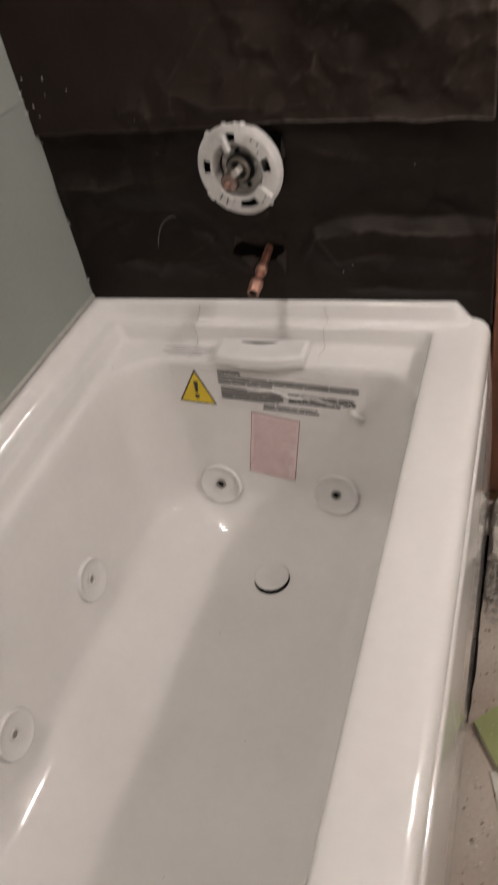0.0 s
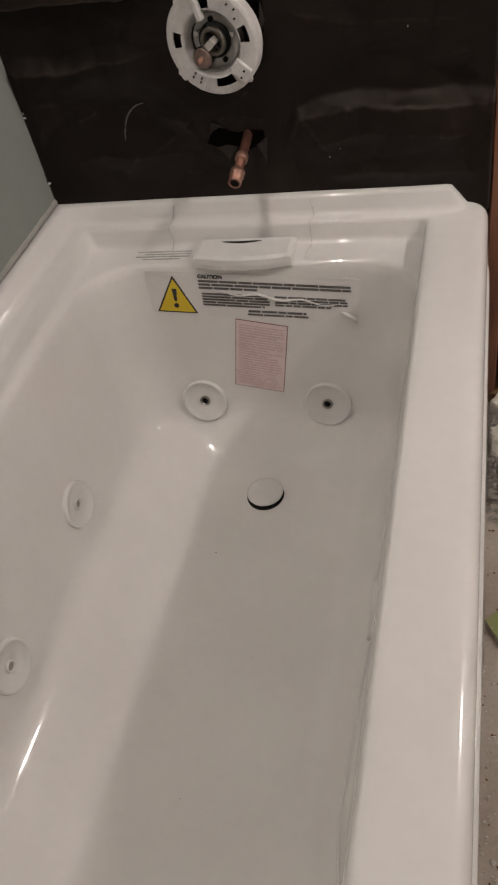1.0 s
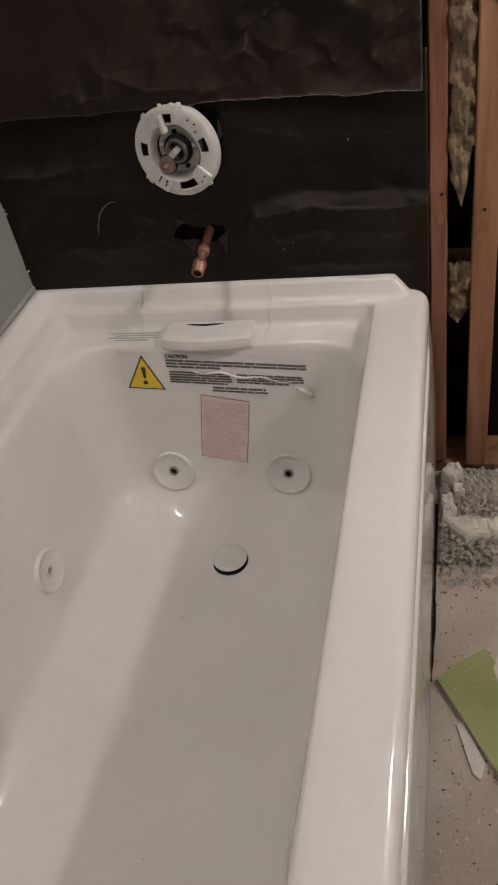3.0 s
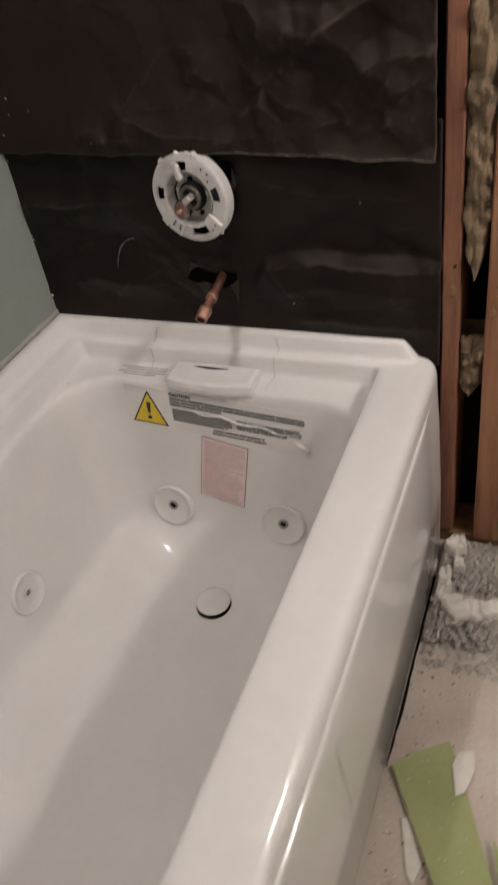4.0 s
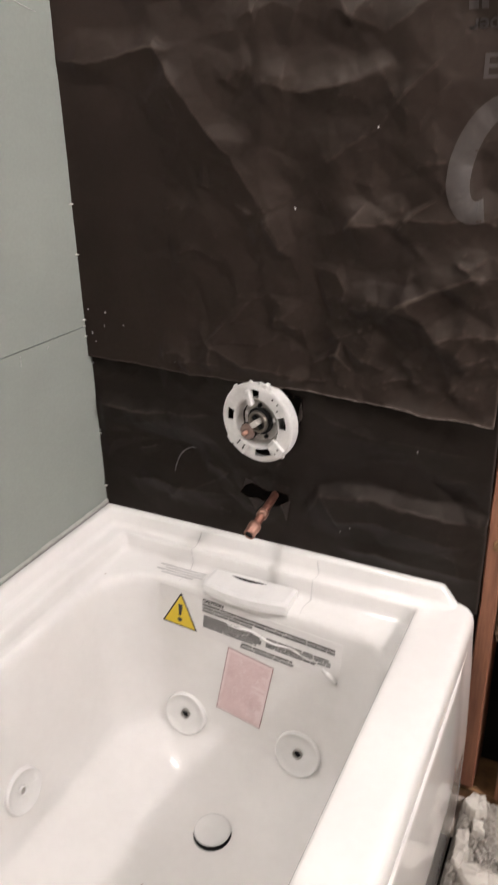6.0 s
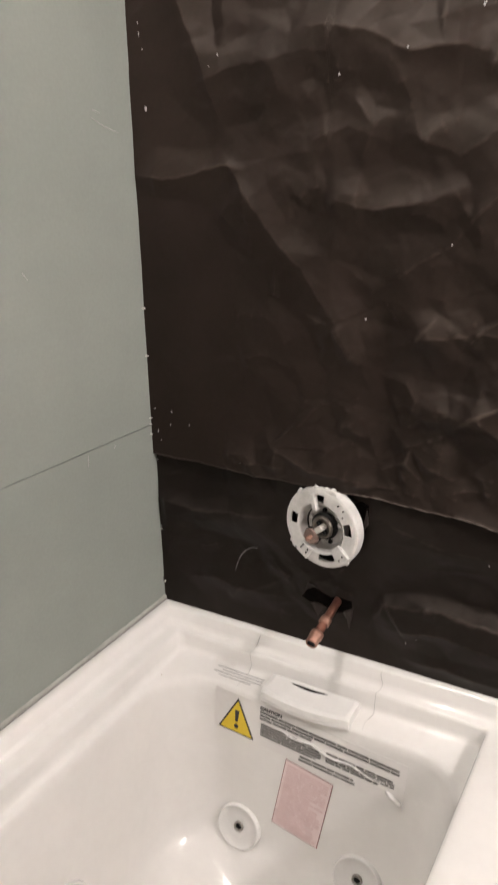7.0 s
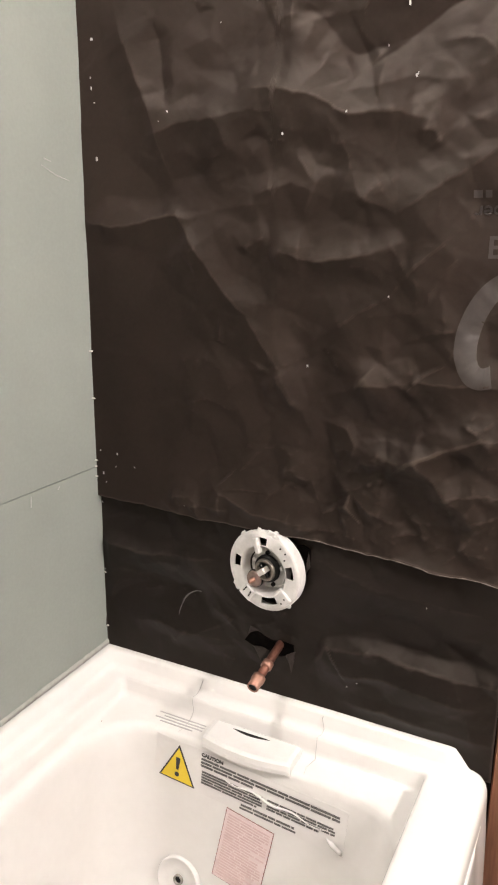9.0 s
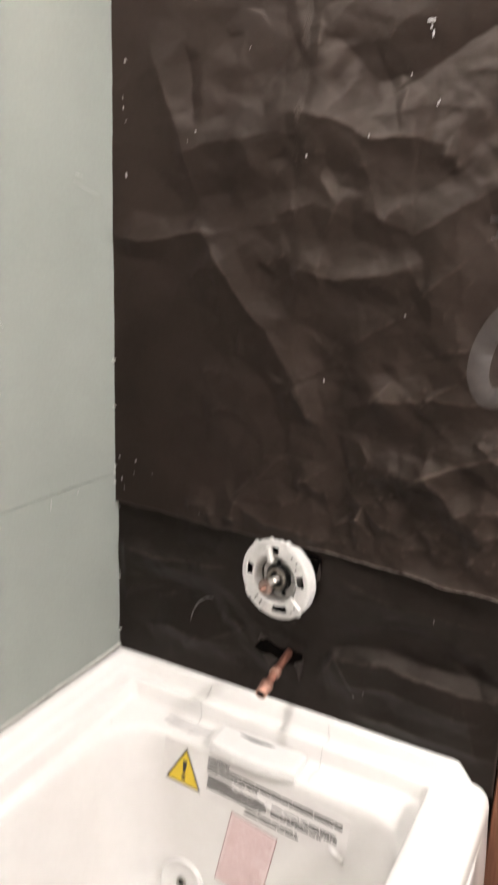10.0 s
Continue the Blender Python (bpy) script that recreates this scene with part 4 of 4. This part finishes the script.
def guard_plate():
    """A dished ring plate with four square windows cut through it, facing the room."""
    bm = bmesh.new()
    seg = 96
    radii = (0.0462, 0.0464, 0.0485, 0.0510, 0.0660, 0.0725, 0.0765, 0.0780, 0.0770)
    highs = (0.012, 0.030, 0.0335, 0.0345, 0.0345, 0.0340, 0.0325, 0.0295, 0.012)
    windows = ((10, 11), (96, 12), (172, 12), (284, 17))
    is_open = [any(abs(((k + 0.5) * 360 / seg - c + 180) % 360 - 180) < w for c, w in windows) for k in range(seg)]
    layers = []
    for drop in (0.0, 0.003):
        layers.append([[bm.verts.new(VALVE @ Vector(((r - 0.4 * drop) * math.cos(2 * math.pi * k / seg), (r - 0.4 * drop) * math.sin(2 * math.pi * k / seg), h - drop))) for k in range(seg)] for r, h in zip(radii, highs)])
    front, back = layers
    last = len(radii) - 1
    for i in range(last):
        for k in range(seg):
            j = (k + 1) % seg
            if is_open[k] and i == 3:
                bm.faces.new((front[i][k], front[i][j], back[i][j], back[i][k]))
                bm.faces.new((front[i + 1][k], back[i + 1][k], back[i + 1][j], front[i + 1][j]))
                if not is_open[k - 1]:
                    bm.faces.new((front[i][k], back[i][k], back[i + 1][k], front[i + 1][k]))
                if not is_open[j]:
                    bm.faces.new((front[i][j], front[i + 1][j], back[i + 1][j], back[i][j]))
                continue
            bm.faces.new((front[i][k], front[i][j], front[i + 1][j], front[i + 1][k]))
            bm.faces.new((back[i][k], back[i + 1][k], back[i + 1][j], back[i][j]))
    return bm


part("plaster_guard", guard_plate(), GUARD, valve, "dusty white round plaster guard", smooth=False)


def on_valve(angle, r, h=0.0):
    return VALVE @ Matrix.Rotation(math.radians(angle), 4, "Z") @ Matrix.Translation((r, 0, h))


def guard_block(name, box, place, material=GUARD, bevel=0.002):
    bm = block(*box, bevel)
    bmesh.ops.transform(bm, matrix=place, verts=bm.verts[:])
    return part(name, bm, material, valve)


guard_block("guard_peg", (-0.024, 0.006, -0.0045, 0.0045, -0.006, 0.007), on_valve(103, 0.060, 0.0345))
guard_block("guard_tab", (-0.012, 0.014, -0.014, 0.014, -0.003, 0.0035), on_valve(236, 0.060, 0.0345))
guard_block("guard_tab", (-0.013, 0.014, -0.012, 0.012, -0.004, 0.0055), on_valve(318, 0.060, 0.0345))
guard_block("guard_tab", (-0.004, 0.005, -0.010, 0.010, -0.003, 0.0025), on_valve(318, 0.047, 0.0345))
guard_block("guard_lug", (-0.004, 0.006, -0.004, 0.004, -0.010, 0.003), on_valve(74, 0.077, 0.031))
for a, r in ((229, 0.054), (229, 0.061), (242, 0.055), (242, 0.062)):
    guard_block("guard_slot", (-0.0025, 0.0025, -0.0014, 0.0014, 0.0030, 0.0041), on_valve(a, r, 0.0345), BLACK, 0.0)
for a, r in ((55, 0.066), (44, 0.067), (36, 0.058), (322, 0.064), (312, 0.066)):
    guard_block("guard_slot", (-0.0016, 0.0016, -0.0013, 0.0013, -0.001, 0.0062 if a > 300 else 0.0012), on_valve(a, r, 0.0345), BLACK, 0.0)
part("wall_opening", lathe([(0.0, 0.0085), (0.072, 0.0085), (0.072, -0.004)], 40, m=VALVE), BLACK, valve, "dark opening behind the guard")
part("guard_bowl", lathe([(0.0462, 0.0325), (0.0452, 0.027), (0.0435, 0.016), (0.041, 0.0115), (0.0, 0.0105)], 48, m=VALVE), GUARD, valve, "dusty off-white bowl of the guard", smooth=True)
plate = part("valve_plate", lathe([(0.038, 0.0112), (0.0385, 0.0150), (0.0375, 0.0162), (0.0, 0.0165)], 40, m=VALVE), BOWL, valve, "dull grey metal plate round the valve", smooth=False)
for a, r in ((14, 0.031), (92, 0.031), (160, 0.032), (292, 0.031)):
    part("plate_screw", lathe([(0.0040, 0.016), (0.0040, 0.0205), (0.0028, 0.0212), (0.0, 0.0212)], 12, m=on_valve(a, r)), GUARD if a < 50 or a == 160 else BLACK, plate)
body = VALVE @ Matrix.Translation((0.003, 0.003, 0.0))
part("valve_body", lathe([(0.0235, 0.016), (0.0235, 0.024), (0.0215, 0.026), (0.0210, 0.034), (0.0195, 0.036), (0.0150, 0.035), (0.0145, 0.030), (0.0, 0.030)], 36, m=body), BRASS, valve, "dark aged brass valve body", smooth=True)
part("valve_collar", lathe([(0.0215, 0.0200), (0.0262, 0.0215), (0.0262, 0.0270), (0.0215, 0.0300)], 32, m=body), BLACK, valve, "black rubber ring", smooth=True)
guard_block("valve_stem", (-0.0085, 0.0085, -0.0055, 0.0055, 0.028, 0.047), body @ Matrix.Rotation(math.radians(38), 4, "Z"), STEMWHITE)
guard_block("stem_clip", (-0.014, 0.014, -0.0022, 0.0022, 0.030, 0.038), body @ Matrix.Rotation(math.radians(-50), 4, "Z"), BLACK, 0.0008)
side = VALVE @ Matrix.Translation((-0.019, -0.020, 0.016))
part("stop_cap", lathe([(0.0150, 0.0), (0.0155, 0.018), (0.0150, 0.0215), (0.0120, 0.0222), (0.0, 0.0222)], 28, m=side), STOPFACE, valve, "pinkish brass check stop", smooth=True)
part("stop_ring", lathe([(0.0158, 0.0125), (0.0170, 0.0135), (0.0170, 0.0165), (0.0158, 0.0175)], 28, m=side), BLACK, valve, "black rubber ring", smooth=True)
part("stop_screw", lathe([(0.0048, 0.021), (0.0048, 0.0285), (0.0036, 0.0300), (0.0034, 0.0345), (0.0, 0.0350)], 16, m=side), COPPER_RIM, valve, smooth=True)
rng = random.Random(14)
for k in range(11):
    a = rng.uniform(62, 128) if k < 8 else rng.uniform(0, 360)
    ob = lump((0.013, 0.013, 0.009), rng, 1)
    bmesh.ops.transform(ob, matrix=on_valve(a, 0.0765, 0.030), verts=ob.verts[:])
    part("plaster_crumb", ob, GUARD, valve)

# ragged cut in the paper beside the guard, with a lifted flap
cut = [(0.43, 0.835), (0.456, 0.843), (0.470, 0.838), (0.473, 0.812), (0.468, 0.790), (0.456, 0.772), (0.44, 0.765)]
tagged(part("paper_cut", prism(cut, min(paper_y(x, z) for x, z in cut) - 0.0006, 0.008), TEAR), "ragged black cut in the paper behind the valve guard", "hole", kind="structure")


def paper_flap(points, lift, label):
    """A torn tongue of paper that curls away from the wall along its free end."""
    (ax, az), (bx, bz), (tx, tz) = points
    bm = bmesh.new()
    rows = []
    for k in range(7):
        w = k / 6
        row = []
        for i in range(5):
            u = i / 4
            x = ax + (bx - ax) * u + (tx - ax - (bx - ax) * u) * w
            z = az + (bz - az) * u + (tz - az - (bz - az) * u) * w
            row.append(bm.verts.new((x + 0.0012 * noise.noise(Vector((x * 90, z * 90, 1))), min(paper_y(x, z) - 0.0014, -0.001) - lift * w * w - 0.002 * noise.noise(Vector((x * 120, z * 120, 3))) * w, z)))
        rows.append(row)
    for a, b in zip(rows, rows[1:]):
        for i in range(4):
            bm.faces.new((a[i], a[i + 1], b[i + 1], b[i]))
    bmesh.ops.remove_doubles(bm, verts=bm.verts[:], dist=0.0002)
    bmesh.ops.solidify(bm, geom=bm.faces[:], thickness=0.0008)
    return tagged(part("paper_flap", bm, WORN_PAPER, smooth=True), label, "paper flap", "torn flaps")


paper_flap([(0.460, 0.782), (0.473, 0.806), (0.470, 0.834)], 0.006, "torn black paper flap curling beside the valve guard")
paper_flap([(0.352, 0.616), (0.392, 0.614), (0.374, 0.590)], 0.006, "torn black paper flap hanging under the pipe hole")
paper_flap([(0.424, 0.612), (0.446, 0.626), (0.440, 0.582)], 0.007, "torn black paper flap hanging beside the copper pipe")
paper_flap([(0.344, 0.636), (0.372, 0.646), (0.352, 0.658)], 0.004, "small torn black paper flap over the pipe hole")

# torn hole and copper spout stub
hole = [(0.338, 0.622), (0.350, 0.640), (0.366, 0.648), (0.380, 0.640), (0.398, 0.636), (0.418, 0.640), (0.441, 0.637), (0.443, 0.622), (0.428, 0.612), (0.414, 0.606), (0.395, 0.610), (0.376, 0.618), (0.357, 0.614)]
tagged(part("torn_paper_hole", prism(hole, min(paper_y(x, z) for x, z in hole) - 0.0008, 0.008), TEAR), "ragged black tear in the paper round the pipe", "hole", kind="structure")
pipe = empty("copper_spout_stub", "tarnished copper pipe stub sticking out of the black paper", "pipe")
p0, p1 = Vector((0.415, 0.02, 0.640)), Vector((0.409, -0.116, 0.600))
axis = (p1 - p0).normalized()
part("pipe_tube", tube([p0, p0.lerp(p1, 0.5), p1 - axis * 0.022], 0.0080, 20), COPPER, pipe, smooth=True)
part("coupling", tube([p0.lerp(p1, 0.54), p0.lerp(p1, 0.55), p0.lerp(p1, 0.63), p0.lerp(p1, 0.64)], [0.0085, 0.0108, 0.0108, 0.0085], 20), COPPER_RIM, pipe, "soldered coupling", smooth=True)
q = Matrix.Translation(p1 - axis * 0.03) @ axis.to_track_quat("Z", "Y").to_matrix().to_4x4()
end = part("threaded_adapter", lathe([(0.0085, 0.0), (0.0122, 0.002), (0.0125, 0.012), (0.0108, 0.013), (0.0112, 0.028), (0.0100, 0.030), (0.0078, 0.029), (0.0075, 0.012), (0.0, 0.011)], 24, m=q), COPPER_RIM, pipe, "copper threaded end", smooth=True)

part("pipe_bore", lathe([(0.0074, 0.0285), (0.006, 0.0275), (0.0, 0.0270)], 20, m=q), BLACK, pipe, "dark open bore of the pipe", smooth=True)

# ---- debris on the floor beside the tub ----
GREEN_MAIN = [(0.8345, -0.532), (0.865, -0.500), (0.918, -0.462), (0.950, -0.520), (0.985, -0.60), (1.02, -0.672), (1.06, -0.80), (0.985, -0.80), (0.931, -0.690), (0.885, -0.615)]
offcut = empty("board_offcut", "lime green gypsum board offcut lying on the slab", "offcut")
part("offcut_face", slab(GREEN_MAIN, 0.009, 0.012), LIME, offcut)
part("offcut_core", slab([(x, y) for x, y in GREEN_MAIN], 0.0005, 0.009), GYPSUM, offcut)
offcut2 = empty("board_offcut", "second lime green gypsum board offcut on the slab", "offcut")
G2 = [(1.005, -0.60), (1.03, -0.63), (1.16, -0.56), (1.30, -0.80), (1.10, -0.86), (1.045, -0.735)]
part("offcut_face", slab(G2, 0.0165, 0.019), LIME, offcut2)
part("offcut_core", slab(G2, 0.0125, 0.0165), GYPSUM, offcut2)
for pts, z in (([(0.930, -0.505), (0.938, -0.478), (0.962, -0.470), (0.966, -0.505), (0.957, -0.545), (0.944, -0.555)], 0.0125), ([(0.868, -0.612), (0.878, -0.604), (0.912, -0.672), (0.905, -0.70), (0.893, -0.692)], 0.0005), ([(1.02, -0.53), (1.035, -0.52), (1.05, -0.60), (1.03, -0.615)], 0.0005)):
    tagged(part("paper_scrap", slab(pts, z, z + 0.004), PLASTER), "torn white gypsum scrap lying by the green offcut", "scrap", "white scraps")

rng = random.Random(33)


def shard(outline, z0, thick, seed):
    """A broken plaster fragment: a jagged slab with a rough upper face."""
    r = random.Random(seed)
    bm = bmesh.new()
    pts = []
    for (ax, ay), (bx, by) in zip(outline, outline[1:] + outline[:1]):
        n = max(2, int(math.hypot(bx - ax, by - ay) / 0.008))
        for k in range(n):
            pts.append((ax + (bx - ax) * k / n + r.uniform(-0.0022, 0.0022), ay + (by - ay) * k / n + r.uniform(-0.0022, 0.0022)))
    cx, cy = sum(p[0] for p in pts) / len(pts), sum(p[1] for p in pts) / len(pts)
    rows = []
    for shrink, h in ((1.0, 0.0), (1.02, 0.45), (0.97, 0.8), (0.86, 1.0), (0.5, 1.05)):
        rows.append([bm.verts.new((cx + (x - cx) * shrink, cy + (y - cy) * shrink, z0 + thick * h + (0.25 * thick * noise.noise(Vector((x * 60, y * 60, seed + h))) if h > 0.3 else 0))) for x, y in pts])
    for a, c in zip(rows, rows[1:]):
        for k in range(len(pts)):
            q = (k + 1) % len(pts)
            bm.faces.new((a[k], a[q], c[q], c[k]))
    bm.faces.new(rows[0][::-1])
    bm.faces.new(rows[-1])
    bmesh.ops.triangulate(bm, faces=[f for f in bm.faces if len(f.verts) > 4])
    return bm


CHUNKS = [
    ([(0.834, -0.052), (0.846, -0.018), (0.872, -0.020), (0.884, -0.046), (0.862, -0.064)], 0.020, 0.034),
    ([(0.858, -0.066), (0.880, -0.060), (0.884, -0.092), (0.862, -0.096)], 0.008, 0.026),
    ([(0.836, -0.100), (0.856, -0.092), (0.866, -0.140), (0.856, -0.186), (0.838, -0.172)], 0.004, 0.034),
    ([(0.846, -0.172), (0.872, -0.158), (0.925, -0.166), (0.985, -0.150), (0.990, -0.186), (0.935, -0.206), (0.888, -0.222), (0.862, -0.206)], 0.004, 0.032),
    ([(1.000, -0.150), (1.05, -0.142), (1.062, -0.185), (1.012, -0.196)], 0.004, 0.028),
    ([(0.985, -0.236), (1.018, -0.226), (1.026, -0.262), (0.994, -0.268)], 0.003, 0.020),
    ([(0.955, -0.040), (0.985, -0.030), (1.00, -0.060), (0.968, -0.072)], 0.006, 0.024),
]
for k, (pts, z, th) in enumerate(CHUNKS):
    tagged(part("plaster_chunk", shard(pts, z, th, k + 2), PLASTER), "broken off-white plaster fragment in the mortar rubble", "chunk", "plaster fragments")

# mound of crumbled mortar
N = 150
X, Y = np.meshgrid(np.linspace(0.829, 1.30, N), np.linspace(-0.004, -0.33, N))
mound = np.zeros_like(X)
for a in range(N):
    for b in range(N):
        x, y = X[a, b], Y[a, b]
        base = max(0.0, min(1.0, (y + 0.275 + 0.03 * noise.noise(Vector((x * 14, y * 14, 2)))) / 0.16))
        edge = min(1.0, (x - 0.826) / 0.012)
        mound[a, b] = base * edge * (0.016 + 0.012 * noise.noise(Vector((x * 11, y * 11, 0))) + 0.016 * abs(noise.noise(Vector((x * 60, y * 60, 5)))) + 0.010 * noise.noise(Vector((x * 150, y * 150, 9)))) - 0.002 * (base < 0.02)
me = bpy.data.meshes.new("mortar_rubble")
idx = np.arange(N * N).reshape(N, N)
me.from_pydata(np.stack([X, Y, mound], -1).reshape(-1, 3).tolist(), [], np.stack([idx[:-1, :-1], idx[1:, :-1], idx[1:, 1:], idx[:-1, 1:]], -1).reshape(-1, 4).tolist())
me.materials.append(MORTAR)
tagged(new("mortar_rubble", me), "heap of crumbled grey mortar and dust on the slab", "rubble", kind="stuff")


def crumbs(name, count, area, size, material, label, dens):
    """Loose grit scattered on the slab, one piece of stuff."""
    verts, faces = [], []
    for _ in range(count):
        x, y = rng.uniform(area[0], area[1]), rng.uniform(area[2], area[3])
        if rng.random() > dens(x, y):
            continue
        s = size * rng.uniform(0.35, 1.0) ** 2
        c = len(verts)
        zz = 0.0 if y < -0.27 else 0.004 + rng.uniform(0, 0.018)
        for dx, dy, dz in ((1, 0, 0.2), (0.1, 1, 0.1), (-1, 0.2, 0.3), (0, -1, 0.2), (0.2, 0.1, 1), (0, 0, -0.3)):
            verts.append((x + s * dx * rng.uniform(0.6, 1.2), y + s * dy * rng.uniform(0.6, 1.2), zz + s * 0.3 + s * dz * 0.8 * rng.uniform(0.7, 1.2)))
        for q in ((0, 1, 4), (1, 2, 4), (2, 3, 4), (3, 0, 4), (1, 0, 5), (2, 1, 5), (3, 2, 5), (0, 3, 5)):
            faces.append(tuple(c + k for k in q))
    me = bpy.data.meshes.new(name)
    me.from_pydata(verts, [], faces)
    me.materials.append(material)
    tagged(new(name, me), label, "grit", kind="stuff")


crumbs("mortar_grit", 5200, (0.835, 1.25, -0.32, -0.01), 0.0085, MORTAR, "loose grey mortar grit on the rubble heap", lambda x, y: 0.9 if y > -0.27 else 0.4)
crumbs("pale_grit", 1500, (0.832, 1.10, -1.5, -0.52), 0.0045, PLASTER, "pale grit scattered on the slab along the tub", lambda x, y: max(0.15, 1 - (x - 0.83) * 6))
crumbs("dark_grit", 900, (0.832, 1.10, -1.5, -0.25), 0.0034, BOARDWOOD, "dark brown grit scattered on the slab along the tub", lambda x, y: max(0.1, 1 - (x - 0.83) * 7))


# dark strip on the slab for the shade of the gap under the apron
gap = [(0.824, -0.10 - 0.012 * k) for k in range(37)]
gap += [(0.8290 + 0.0022 * noise.noise(Vector((k * 0.9, 3.0, 0.5))) - 0.0035 * max(0.0, (k - 28) / 9), -0.10 - 0.012 * k) for k in range(36, -1, -1)]
tagged(part("foot_gap_shade", slab(gap, -0.002, 0.0022), DARKCAV), "dark ragged strip standing in for the gap's shade along the foot of the tub", "gap", kind="structure")

# bits of dirt in the tub
for x, y, z, s in ((0.342, -0.458, 0.0315, 0.0028), (0.40, -0.90, 0.031, 0.0018), (0.46, -0.66, 0.031, 0.0015), (0.20, -0.03, 0.486, 0.003), (0.09, -0.15, 0.447, 0.002)):
    ob = part("dirt_speck", lump((s, s, s), rng, 1), BOARDWOOD)
    ob.location = (x, y, z)
    tagged(ob, "tiny dark speck of dirt on the white tub", "speck", "dirt specks")


# ---- lamps ----
def bulb(place, strength, parent, axis_dir):
    m = Matrix.Translation(place)
    ob = part("bulb", lathe([(0.0, -0.036), (0.018, -0.031), (0.031, -0.018), (0.036, 0.0), (0.031, 0.018), (0.018, 0.031), (0.0, 0.036)], 16, m=m), glow("bulb_glow", BULB_TINT, strength), parent, "lit round bulb", smooth=True)
    part("socket", tube([Vector(place) + 0.033 * Vector(axis_dir), Vector(place) + 0.078 * Vector(axis_dir)], 0.018, 16), STEEL, parent)
    return ob


ceiling_light = empty("ceiling_light", "single-bulb ceiling light over the bathtub, lit", "lamp", "lamps")
part("back_plate", lathe([(0.0, 2.700), (0.06, 2.700), (0.065, 2.710), (0.065, 2.722)], 24, m=Matrix.Translation((0.17, -0.90, 0))), DRYWALL, ceiling_light)
for x, y, z, s in BULBS_CEILING:
    bulb((x, y, z), s, ceiling_light, (0, 0, 1))
vanity_light = empty("vanity_light", "small two-bulb vanity light on the wall, lit", "lamp", "lamps")
part("back_plate", block(1.745, 1.802, -0.45, -0.25, 1.43, 1.55, 0.004), STEEL, vanity_light)
for x, y, z, s in BULBS_VANITY:
    bulb((x, y, z), s, vanity_light, (1, 0, 0))
